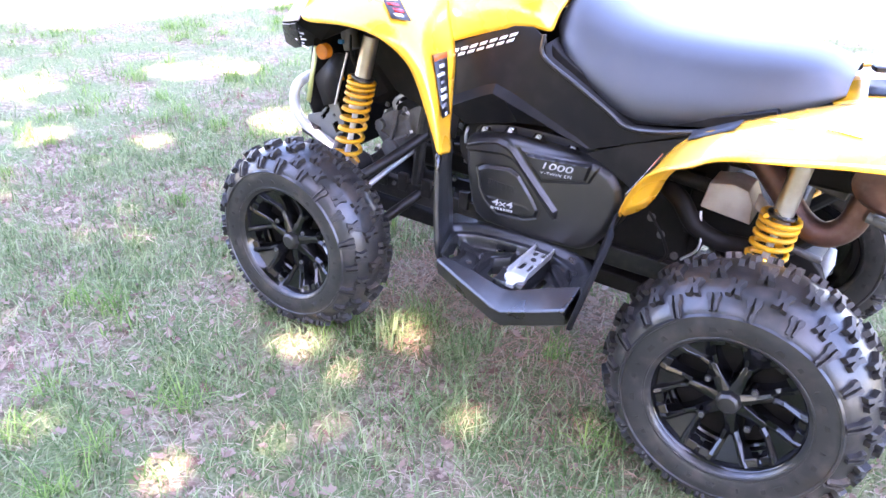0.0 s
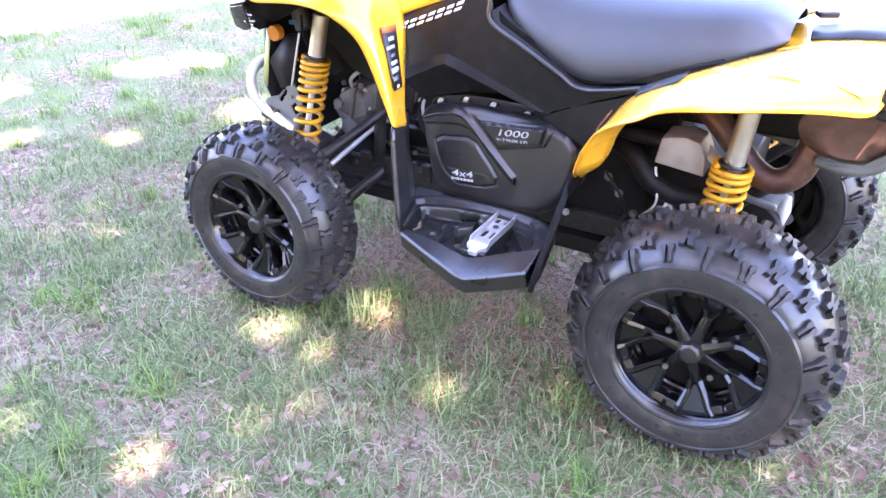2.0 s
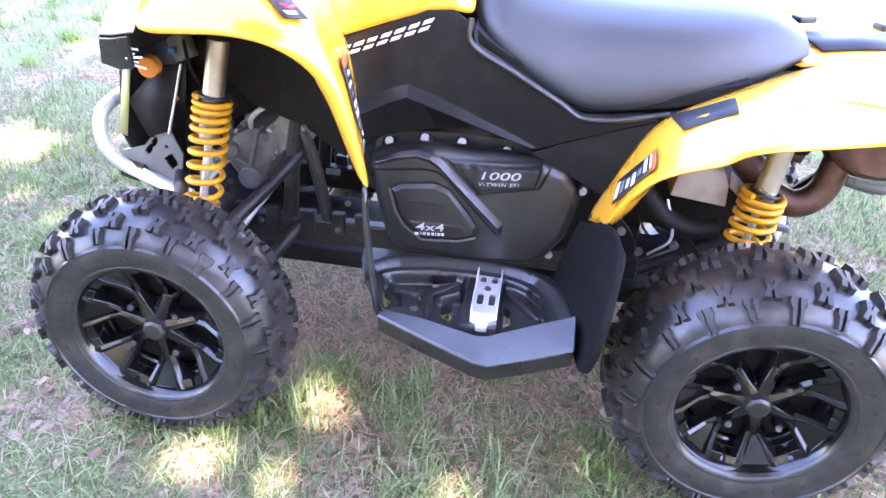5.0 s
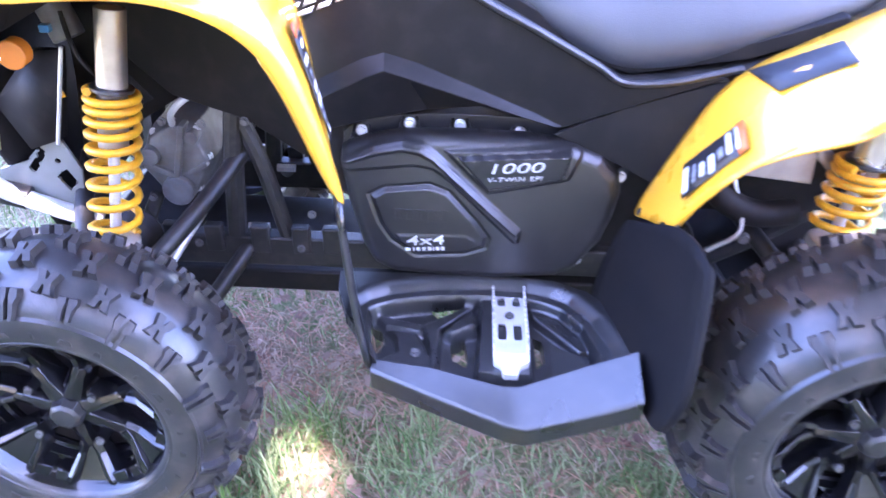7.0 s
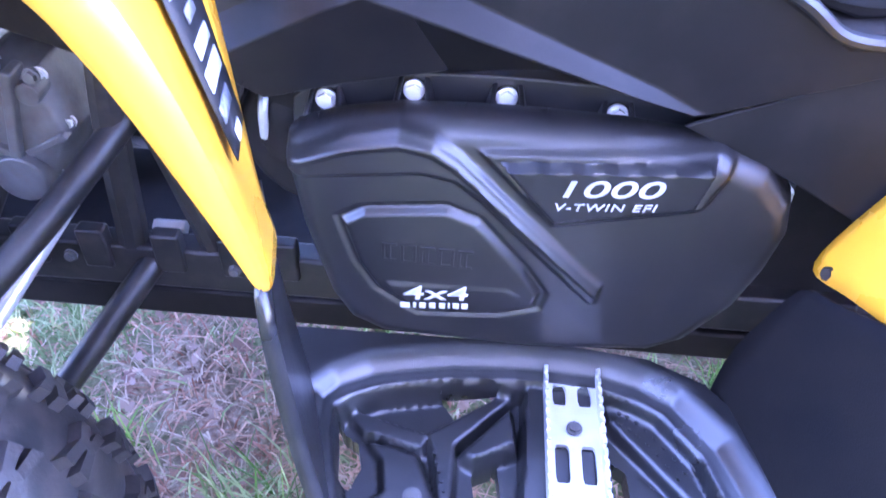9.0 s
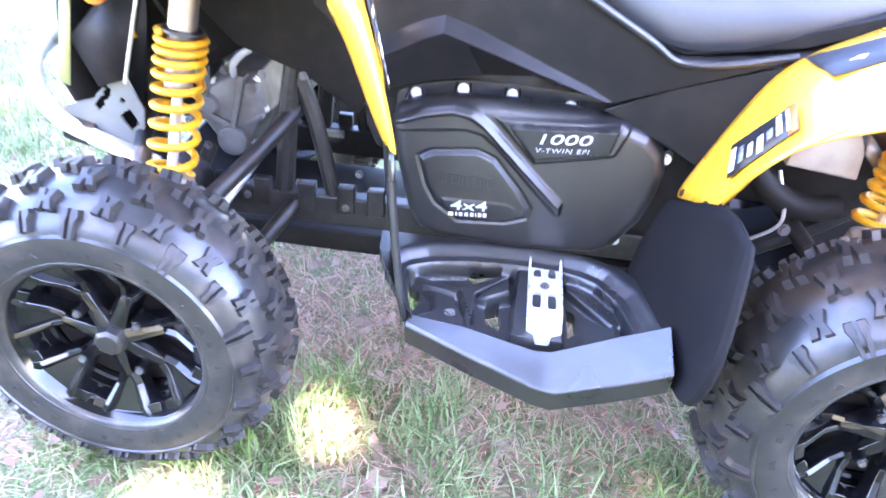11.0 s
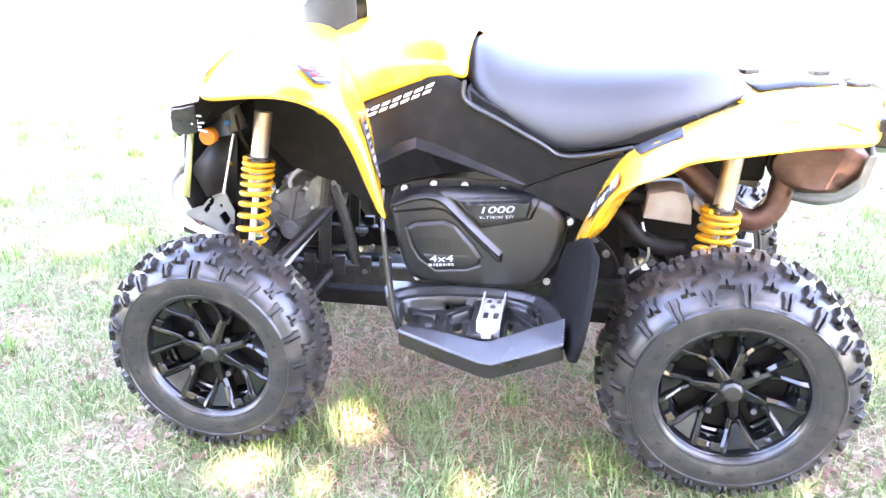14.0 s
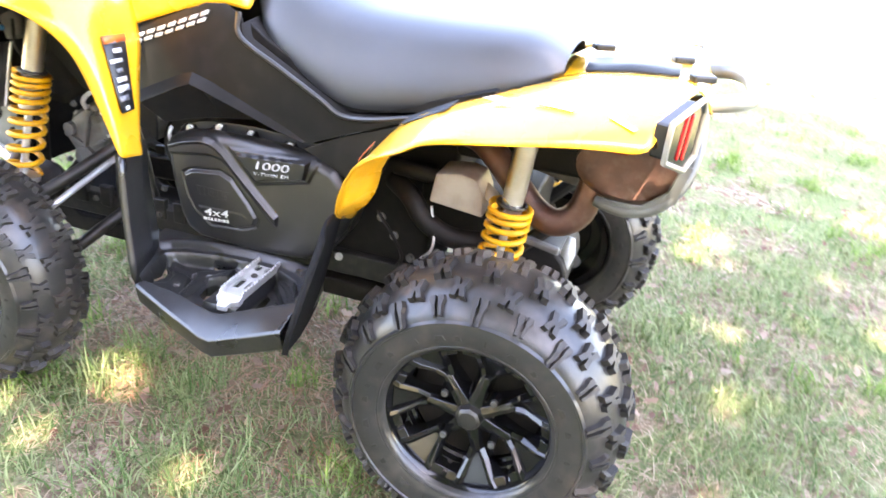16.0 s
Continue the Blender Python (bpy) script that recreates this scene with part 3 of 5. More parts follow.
part("muffler_band", revolve([(1.0, -0.222), (1.045, -0.222), (1.045, -0.205), (1.0, -0.205)], 36), UNDER, quad).matrix_local = Matrix.Translation((0.848, 0, 0.765)) @ Matrix.Diagonal((0.116, 1, 0.073, 1))
bm = prism([(0.438, 0.618), (0.560, 0.604), (0.556, 0.655), (0.540, 0.686), (0.505, 0.694), (0.448, 0.684)], -0.258, -0.16)
part("heat_shield", bm, SHIELD, quad, "grey heat shield stained with rust", 30, 0.004)
part("heat_shield_wing", grid([side(r, 1) for r in ([(0.56, -0.252, 0.650), (0.560, -0.235, 0.680)], [(0.612, -0.235, 0.600), (0.618, -0.215, 0.625)])]), SHIELD, quad, "", 30, 0, 0.004)
part("hose", tube([(0.33, -0.19, 0.625), (0.385, -0.23, 0.610), (0.43, -0.245, 0.565), (0.49, -0.24, 0.535), (0.56, -0.22, 0.53)], 0.024, 14), UNDER, quad, "black rubber hose")
part("hose", tube([(0.34, -0.21, 0.665), (0.40, -0.22, 0.665), (0.46, -0.21, 0.655)], 0.018, 12), UNDER, quad, "black rubber hose")
part("cable", tube([(0.32, -0.26, 0.57), (0.365, -0.28, 0.53), (0.385, -0.26, 0.47), (0.36, -0.22, 0.42)], 0.004, 8), UNDER, quad, "thin black cable")
part("cable", tube([(0.42, -0.25, 0.46), (0.46, -0.27, 0.52), (0.44, -0.24, 0.60)], 0.0035, 8), SILVER, quad, "thin bare metal cable")
part("battery_tray", box((0.52, 0.0, 0.56), (0.26, 0.34, 0.13)), UNDER, quad, "", 32, 0.01)
part("air_box", box((0.60, 0.02, 0.735), (0.30, 0.30, 0.10)), UNDER, quad, "", 32, 0.015)
part("grey_bracket", box((0.70, -0.10, 0.74), (0.10, 0.05, 0.13), pose(0, 0, 0, 0, 12, 0)), CAST, quad, "grey metal bracket beside the exhaust", 32, 0.006)
part("grey_bracket", box((0.69, -0.19, 0.540), (0.08, 0.02, 0.016), pose(0, 0, 0, 0, 10, 0)), CAST, quad, "", 32, 0.005)
part("tag", grid([side(r, 1) for r in ([(0.735, -0.085, 0.530), (0.752, -0.085, 0.526)], [(0.725, -0.090, 0.495), (0.758, -0.090, 0.488)], [(0.722, -0.092, 0.452), (0.748, -0.092, 0.446)])]), WHITE, quad, "small white hanging tag", 60, 0, 0.002)
for p in ((0.355, -0.235, 0.505), (0.325, -0.245, 0.55), (0.47, -0.265, 0.50), (0.40, -0.24, 0.46)):
    part("engine_bolt", bolt(p, (0, -1, 0.2), 0.008, 0.010), CAST, quad)

# ---- quad bike: black side panels, belt cover ----
def faces(points, quads, s=1):
    bm = bmesh.new()
    vs = [bm.verts.new((p[0], p[1] * s, p[2])) for p in points]
    for q in quads:
        bm.faces.new([vs[i] for i in q])
    return bm


SIDE = [(-0.36, -0.235, 0.868), (-0.113, -0.245, 0.965), (-0.060, -0.245, 0.970), (-0.020, -0.248, 0.945),     # 0-3 top edge
        (-0.012, -0.262, 0.905), (0.175, -0.262, 0.805), (0.228, -0.258, 0.776), (0.380, -0.270, 0.792),       # 4-7 edge along the seat
        (-0.292, -0.262, 0.745), (-0.180, -0.258, 0.800), (-0.147, -0.258, 0.810), (-0.100, -0.258, 0.796), (0.095, -0.252, 0.715), (0.140, -0.250, 0.692),  # 8-13 top of the ridge
        (-0.282, -0.278, 0.722), (-0.176, -0.274, 0.775), (-0.147, -0.274, 0.786), (-0.110, -0.274, 0.775), (0.078, -0.266, 0.712), (0.128, -0.252, 0.690),  # 14-19 foot of the ridge
        (-0.244, -0.240, 0.672), (-0.172, -0.240, 0.692), (-0.08, -0.240, 0.712), (0.0, -0.242, 0.724), (0.098, -0.246, 0.702),  # 20-24 lower edge
        (-0.365, -0.240, 0.80)]
SIDE_F = [(0, 25, 8, 9), (0, 9, 10, 1), (1, 10, 11, 4), (1, 4, 3, 2), (4, 11, 12, 5), (5, 12, 13, 6), (6, 13, 7),
          (8, 14, 15, 9), (9, 15, 16, 10), (10, 16, 17, 11), (11, 17, 18, 12), (12, 18, 19, 13),
          (14, 20, 21, 15), (15, 21, 16), (16, 21, 22, 17), (17, 22, 23, 18), (18, 23, 24, 19)]
for s in (1, -1):
    panel = part("side_panel", faces(SIDE, SIDE_F, s), PANEL, quad, "satin black plastic side panel with a raised chevron crease", 14, 0.004, 0.005)
    part("seat_trim", tube(side([(-0.022, -0.262, 0.96), (-0.014, -0.268, 0.908), (0.08, -0.270, 0.857), (0.175, -0.270, 0.806), (0.225, -0.266, 0.776), (0.30, -0.270, 0.781), (0.40, -0.262, 0.802)], s), 0.006, 8), SATIN, quad, "black trim bead below the seat")
    part("rear_side_panel", faces([(0.125, -0.244, 0.676), (0.232, -0.250, 0.728), (0.385, -0.262, 0.785), (0.340, -0.275, 0.690), (0.306, -0.272, 0.598), (0.235, -0.250, 0.628)],
                                  [(0, 1, 3, 5), (1, 2, 3), (5, 3, 4)], s), PANEL, quad, "satin black lower rear side panel", 14, 0.003, 0.005)
    # liner behind the front wheel
    part("wheel_arch_liner", faces([(-0.52, -0.20, 0.935), (-0.30, -0.24, 0.92), (-0.25, -0.26, 0.70), (-0.30, -0.20, 0.60), (-0.40, -0.19, 0.66), (-0.52, -0.19, 0.70), (-0.62, -0.20, 0.93), (-0.60, -0.19, 0.78)],
                                   [(0, 1, 2, 4), (2, 3, 4), (0, 4, 5), (0, 5, 7, 6)], s), UNDER, quad, "matt black wheel arch liner", 20, 0.004, 0.006)
    part("rear_arch_liner", faces([(0.36, -0.24, 0.78), (0.62, -0.30, 0.84), (0.88, -0.28, 0.85), (0.88, 0.0, 0.86), (0.36, 0.0, 0.80)], [(0, 1, 2, 3, 4)], s), UNDER, quad, "", 20, 0, 0.006)

# belt cover
COVER = [(-0.226, 0.640), (-0.228, 0.610), (-0.218, 0.545), (-0.194, 0.455), (-0.175, 0.422), (-0.139, 0.403), (0.018, 0.396), (0.150, 0.405), (0.187, 0.425), (0.226, 0.481), (0.242, 0.530), (0.250, 0.575), (0.242, 0.612), (0.212, 0.645), (0.160, 0.666), (0.080, 0.675), (-0.030, 0.678), (-0.121, 0.675), (-0.180, 0.664), (-0.214, 0.650)]
BAND = [(-0.240, 0.632), (-0.214, 0.639), (-0.170, 0.660), (-0.121, 0.671), (-0.088, 0.666), (-0.063, 0.650), (0.084, 0.511), (0.082, 0.484), (0.072, 0.482), (-0.044, 0.597), (-0.071, 0.617), (-0.101, 0.622), (-0.152, 0.615), (-0.240, 0.603)]
CREST = [(-0.240, 0.625), (-0.170, 0.652), (-0.121, 0.663), (-0.090, 0.658), (-0.068, 0.644), (0.079, 0.506), (0.077, 0.495), (-0.068, 0.630), (-0.092, 0.644), (-0.121, 0.649), (-0.165, 0.640), (-0.240, 0.612)]
WELL_PLATE = [(-0.177, 0.566), (-0.153, 0.581), (-0.075, 0.591), (-0.043, 0.579), (0.005, 0.525), (0.026, 0.494), (0.021, 0.471), (-0.017, 0.457), (-0.099, 0.450), (-0.142, 0.481), (-0.161, 0.513)]
SMALL_FIELD = [(-0.135, 0.497), (-0.010, 0.500), (0.004, 0.490), (0.000, 0.474), (-0.020, 0.466), (-0.098, 0.459), (-0.128, 0.480)]
BADGE_O = [(-0.057, 0.655), (0.168, 0.667), (0.179, 0.654), (0.157, 0.605), (0.023, 0.576)]
BADGE_I = [(-0.033, 0.646), (0.158, 0.659), (0.148, 0.612), (0.022, 0.584)]


def cover_depth(x, z):
    """How far the moulded face stands out at the side."""
    e = np.clip(-border(COVER, x, z)[0] / 0.024, 0, 1)
    d = 0.243 + 0.032 * np.sqrt(1 - (1 - e) ** 2)
    d = d + 0.07 * (0.54 - z) + 0.006 * np.clip(1 - ((x - 0.01) / 0.24) ** 2 - ((z - 0.54) / 0.15) ** 2, 0, 1)
    d = d + 0.007 * soft(BAND, x, z, 0.007) + 0.005 * soft(CREST, x, z, 0.006)
    d = d - 0.003 * soft(shrunk(WELL_PLATE, 1.07), x, z, 0.005) + 0.0075 * soft(WELL_PLATE, x, z, 0.008)
    d = d + 0.006 * soft(BADGE_O, x, z, 0.007) - 0.003 * soft(shrunk(BADGE_I, 1.04), x, z, 0.005)
    for field, at, w in ((BADGE_I, 0.2870, 0.005), (SMALL_FIELD, 0.2890, 0.005)):
        k = soft(field, x, z, w)
        d = d * (1 - k) + at * k
    return d


cover = holder("belt_cover", (0, 0, 0), quad)
part("cover_shell", relief(COVER, [], cover_depth, 0.0020, 0.09, lambda x, z, d: (x, -d, z - (max(0.0, 0.235 - d) * 0.6 if z > 0.62 else 0.0))), SATIN, cover, "satin black plastic belt cover with a raised band", 50)
part("cover_flange", prism([(x * 1.01, z + (0.012 if z > 0.6 else -0.004)) for x, z in COVER], -0.12, -0.207), SATIN, cover, "", 30, 0.003)
TILT4 = pose(0, 0, 0, 0, -4.5, 0)
lettering("1000", 0.0255, (0.0640, -0.2878, 0.6315), cover, SILVERPRINT, shear=0.2, space=1.0, m=TILT4, width=1.85)
lettering("V-TWIN EFI", 0.0115, (0.0650, -0.2878, 0.6115), cover, SILVERPRINT, shear=0.2, space=1.15, m=TILT4, width=1.36)
lettering("4x4", 0.027, (-0.082, -0.2895, 0.4860), cover, WHITE, shear=0.1, m=pose(0, 0, 0, 0, -4, 0), width=1.65)
bm = bmesh.new()
for i, (x, w) in enumerate(((-0.114, 0.012), (-0.104, 0.004), (-0.096, 0.008), (-0.086, 0.008), (-0.076, 0.008), (-0.069, 0.003), (-0.062, 0.008), (-0.053, 0.008))):
    box((x + 0.002, -0.2895, 0.4690 + (x + 0.08) * 0.07), (w * 0.8, 0.001, 0.007), bm=bm)
part("small_print", bm, WHITE, cover, "row of small white bars")
bm = bmesh.new()
for i in range(5):
    x = -0.128 + i * 0.0185
    y = -float(cover_depth(np.array([x]), np.array([0.535]))[0])
    for dx, dz, w, h in ((0, 0.010, 0.015, 0.003), (-0.006, 0, 0.003, 0.022), (0.006 * (i % 2), 0, 0.003, 0.022), (0, -0.010, 0.013, 0.003)):
        box((x + dx, y - 0.0002, 0.535 + dz - i * 0.0005), (w, 0.002, h), bm=bm)
part("embossed_mark", bm, SATIN, cover, "row of raised black blocks", 30, 0.0005)["kind"] = "stuff"
for x, y, z in ((-0.195, -0.206, 0.656), (-0.113, -0.206, 0.672), (-0.028, -0.206, 0.671), (0.074, -0.206, 0.661), (0.255, -0.200, 0.580), (-0.216, -0.20, 0.600), (-0.214, -0.2, 0.575), (0.235, -0.2, 0.64), (0.2, -0.19, 0.395), (-0.17, -0.19, 0.385)):
    part("cover_bolt", bolt((x, y - 0.004, z), (0, -1, 0.15), 0.0075, 0.010), SILVER, cover, "")
    if z > 0.645:
        for k in (-1, 1):
            part("cover_rib", prism([(x + k * 0.011 - 0.0025, z + 0.012), (x + k * 0.011 + 0.0025, z + 0.012), (x + k * 0.017 + 0.002, z - 0.010), (x + k * 0.017 - 0.002, z - 0.010)], -0.205, -0.236, shift=(k * 0.003, -0.014)), SATIN, cover, "", 30, 0.002)
part("cover_boss", rod((0.245, -0.19, 0.58), (0.255, -0.205, 0.58), 0.018, 14), SATIN, cover)
part("air_duct", tube([(-0.25, -0.10, 0.66), (-0.245, -0.16, 0.62), (-0.235, -0.15, 0.54)], 0.045, 14), UNDER, quad, "black ribbed air duct")
part("duct_clamp", tube([(-0.262, -0.150, 0.665), (-0.258, -0.205, 0.64), (-0.262, -0.20, 0.60)], 0.005, 8), SILVER, quad, "bright metal hose clamp")

# ---- quad bike: seat, tank, fenders ----
SEAT = [(-0.028, 0.955, 0.165, 1.030, 0.09), (0.010, 0.895, 0.215, 1.048, 0.115), (0.085, 0.850, 0.236, 1.005, 0.135), (0.190, 0.797, 0.246, 0.985, 0.148),
        (0.245, 0.781, 0.246, 0.980, 0.152), (0.400, 0.808, 0.238, 0.980, 0.152), (0.520, 0.845, 0.220, 0.985, 0.148), (0.610, 0.880, 0.190, 0.980, 0.125), (0.672, 0.915, 0.150, 0.950, 0.095)]
rows = []
for x, zb, hb, zt, ht in SEAT:
    h = zt - zb
    half = [(hb * 0.96, zb), (hb, zb + 0.10 * h), (hb * 0.985, zb + 0.30 * h), (hb * 0.5 + ht * 0.5, zb + 0.74 * h), (ht, zb + 0.95 * h), (ht * 0.5, zt + 0.002)]
    rows.append([Vector((x, -y, z)) for y, z in half] + [Vector((x, 0, zt + 0.004))] + [Vector((x, y, z)) for y, z in reversed(half)])
part("seat", grid(rows, False, False), VINYL, quad, "black vinyl seat with soft rounded edges", 80, 0, 0, 2)
part("seat_base", prism([(-0.02, 0.94), (-0.005, 0.89), (0.18, 0.792), (0.24, 0.776), (0.42, 0.806), (0.54, 0.848), (0.56, 0.862), (0.55, 0.878), (0.42, 0.835), (0.24, 0.805), (0.18, 0.822), (0.02, 0.91)], -0.232, 0.232), UNDER, quad, "", 30, 0.004)

TANK = [(-0.43, 0.845, 0.240, 1.045, 0.15), (-0.34, 0.878, 0.245, 1.085, 0.15), (-0.22, 0.925, 0.248, 1.105, 0.15), (-0.115, 0.964, 0.245, 1.10, 0.14), (-0.06, 0.970, 0.238, 1.08, 0.12), (-0.022, 0.950, 0.205, 1.045, 0.10)]
rows = []
for x, zb, hb, zt, ht in TANK:
    h = zt - zb
    half = [(hb, zb), (hb * 0.99, zb + 0.35 * h), (hb * 0.45 + ht * 0.55, zb + 0.80 * h), (ht * 0.7, zt)]
    rows.append([Vector((x, -y, z)) for y, z in half] + [Vector((x, 0, zt + 0.008))] + [Vector((x, y, z)) for y, z in reversed(half)])
part("tank_cover", grid(rows), YELLOW, quad, "glossy yellow tank cover", 50, 0, 0.004, 2)
rows = []
for x, z, w in ((-0.53, 1.09, 0.05), (-0.48, 1.14, 0.08), (-0.40, 1.17, 0.085), (-0.35, 1.14, 0.06)):
    rows.append([Vector((x, -w, 1.06)), Vector((x, -w * 0.9, z)), Vector((x, w * 0.9, z)), Vector((x, w, 1.06))])
part("instrument_pod", grid(rows, False, False), BLACK, quad, "black plastic instrument pod", 30, 0.006, 0.005)


def bars(parent, name, start, step, up, count, width, gap, mat, label, lean=0.0, y_off=(0, -0.002, 0)):
    """A row of plain slanted bars in place of a name."""
    bm = bmesh.new()
    a, d, u = Vector(start), Vector(step), Vector(up)
    o = Vector(y_off)
    for i in range(count):
        p = a + d * (i * (1 + gap)) + o
        q = p + d * width
        sh = d * lean
        for lo, hi in ((0.0, 0.36), (0.60, 1.0)):
            vs = [p + (u + sh) * lo, q + (u + sh) * lo, q + (u + sh) * hi, p + (u + sh) * hi]
            bm.faces.new([bm.verts.new(v) for v in vs])
    return part(name, bm, mat, parent, label, 30, 0, 0.0012)


d = Vector((0.232, -0.006, 0.096)) / 8.9
bars(quad, "name_print", (-0.336, -0.2455, 0.834), d, (0.002, -0.001, 0.022), 8, 0.80, 0.12, WHITE, "row of slanted white bars on the black panel", 0.45, (0, -0.004, 0))

ARCH_F = [  # lip, ridge, shoulder, flank, inner edge of the front fender, from the nose round to its lower tip
    [(-0.608, -0.516, 0.943), (-0.606, -0.492, 0.985), (-0.602, -0.36, 1.035), (-0.600, -0.20, 1.055), (-0.600, 0.0, 1.060)],
    [(-0.535, -0.522, 0.950), (-0.532, -0.492, 0.997), (-0.525, -0.36, 1.047), (-0.510, -0.20, 1.075), (-0.510, 0.0, 1.080)],
    [(-0.450, -0.528, 0.959), (-0.440, -0.492, 1.003), (-0.430, -0.37, 1.048), (-0.420, -0.23, 1.070), (-0.420, 0.0, 1.085)],
    [(-0.372, -0.526, 0.955), (-0.350, -0.500, 0.985), (-0.340, -0.40, 1.010), (-0.335, -0.30, 1.010), (-0.335, -0.235, 1.000)],
    [(-0.315, -0.506, 0.925), (-0.283, -0.488, 0.938), (-0.283, -0.42, 0.950), (-0.290, -0.35, 0.945), (-0.300, -0.250, 0.930)],
    [(-0.280, -0.484, 0.885), (-0.248, -0.470, 0.890), (-0.254, -0.42, 0.888), (-0.265, -0.37, 0.880), (-0.268, -0.272, 0.868)],
    [(-0.255, -0.472, 0.830), (-0.226, -0.464, 0.832), (-0.234, -0.42, 0.826), (-0.247, -0.38, 0.818), (-0.250, -0.312, 0.806)],
    [(-0.230, -0.468, 0.760), (-0.206, -0.463, 0.760), (-0.216, -0.43, 0.754), (-0.228, -0.395, 0.748), (-0.231, -0.344, 0.738)],
    [(-0.205, -0.466, 0.695), (-0.193, -0.463, 0.695), (-0.200, -0.43, 0.686), (-0.210, -0.40, 0.676), (-0.218, -0.37, 0.665)],
    [(-0.196, -0.465, 0.662), (-0.187, -0.463, 0.658), (-0.194, -0.43, 0.650), (-0.201, -0.40, 0.642), (-0.208, -0.372, 0.633)]]
ARCH_R = [  # rear fender: outer edge, flank, shoulder, inner edge
    [(0.292, -0.432, 0.612), (0.284, -0.38, 0.592), (0.275, -0.32, 0.568), (0.266, -0.272, 0.540)],
    [(0.312, -0.462, 0.680), (0.310, -0.405, 0.672), (0.305, -0.33, 0.655), (0.302, -0.276, 0.630)],
    [(0.350, -0.488, 0.750), (0.352, -0.435, 0.752), (0.348, -0.35, 0.752), (0.340, -0.280, 0.722)],
    [(0.408, -0.524, 0.795), (0.405, -0.450, 0.805), (0.395, -0.36, 0.822), (0.378, -0.282, 0.797)],
    [(0.468, -0.545, 0.820), (0.470, -0.460, 0.842), (0.472, -0.36, 0.860), (0.468, -0.262, 0.837)],
    [(0.490, -0.532, 0.842), (0.490, -0.458, 0.852), (0.490, -0.36, 0.867), (0.486, -0.258, 0.843)],
    [(0.600, -0.510, 0.850), (0.600, -0.450, 0.885), (0.605, -0.35, 0.905), (0.610, -0.225, 0.895)],
    [(0.720, -0.495, 0.866), (0.725, -0.440, 0.910), (0.735, -0.34, 0.932), (0.740, -0.200, 0.935)],
    [(0.820, -0.485, 0.876), (0.825, -0.435, 0.925), (0.840, -0.34, 0.945), (0.860, -0.200, 0.950)],
    [(0.882, -0.486, 0.872), (0.888, -0.435, 0.930), (0.915, -0.34, 0.948), (0.955, -0.240, 0.948)]]
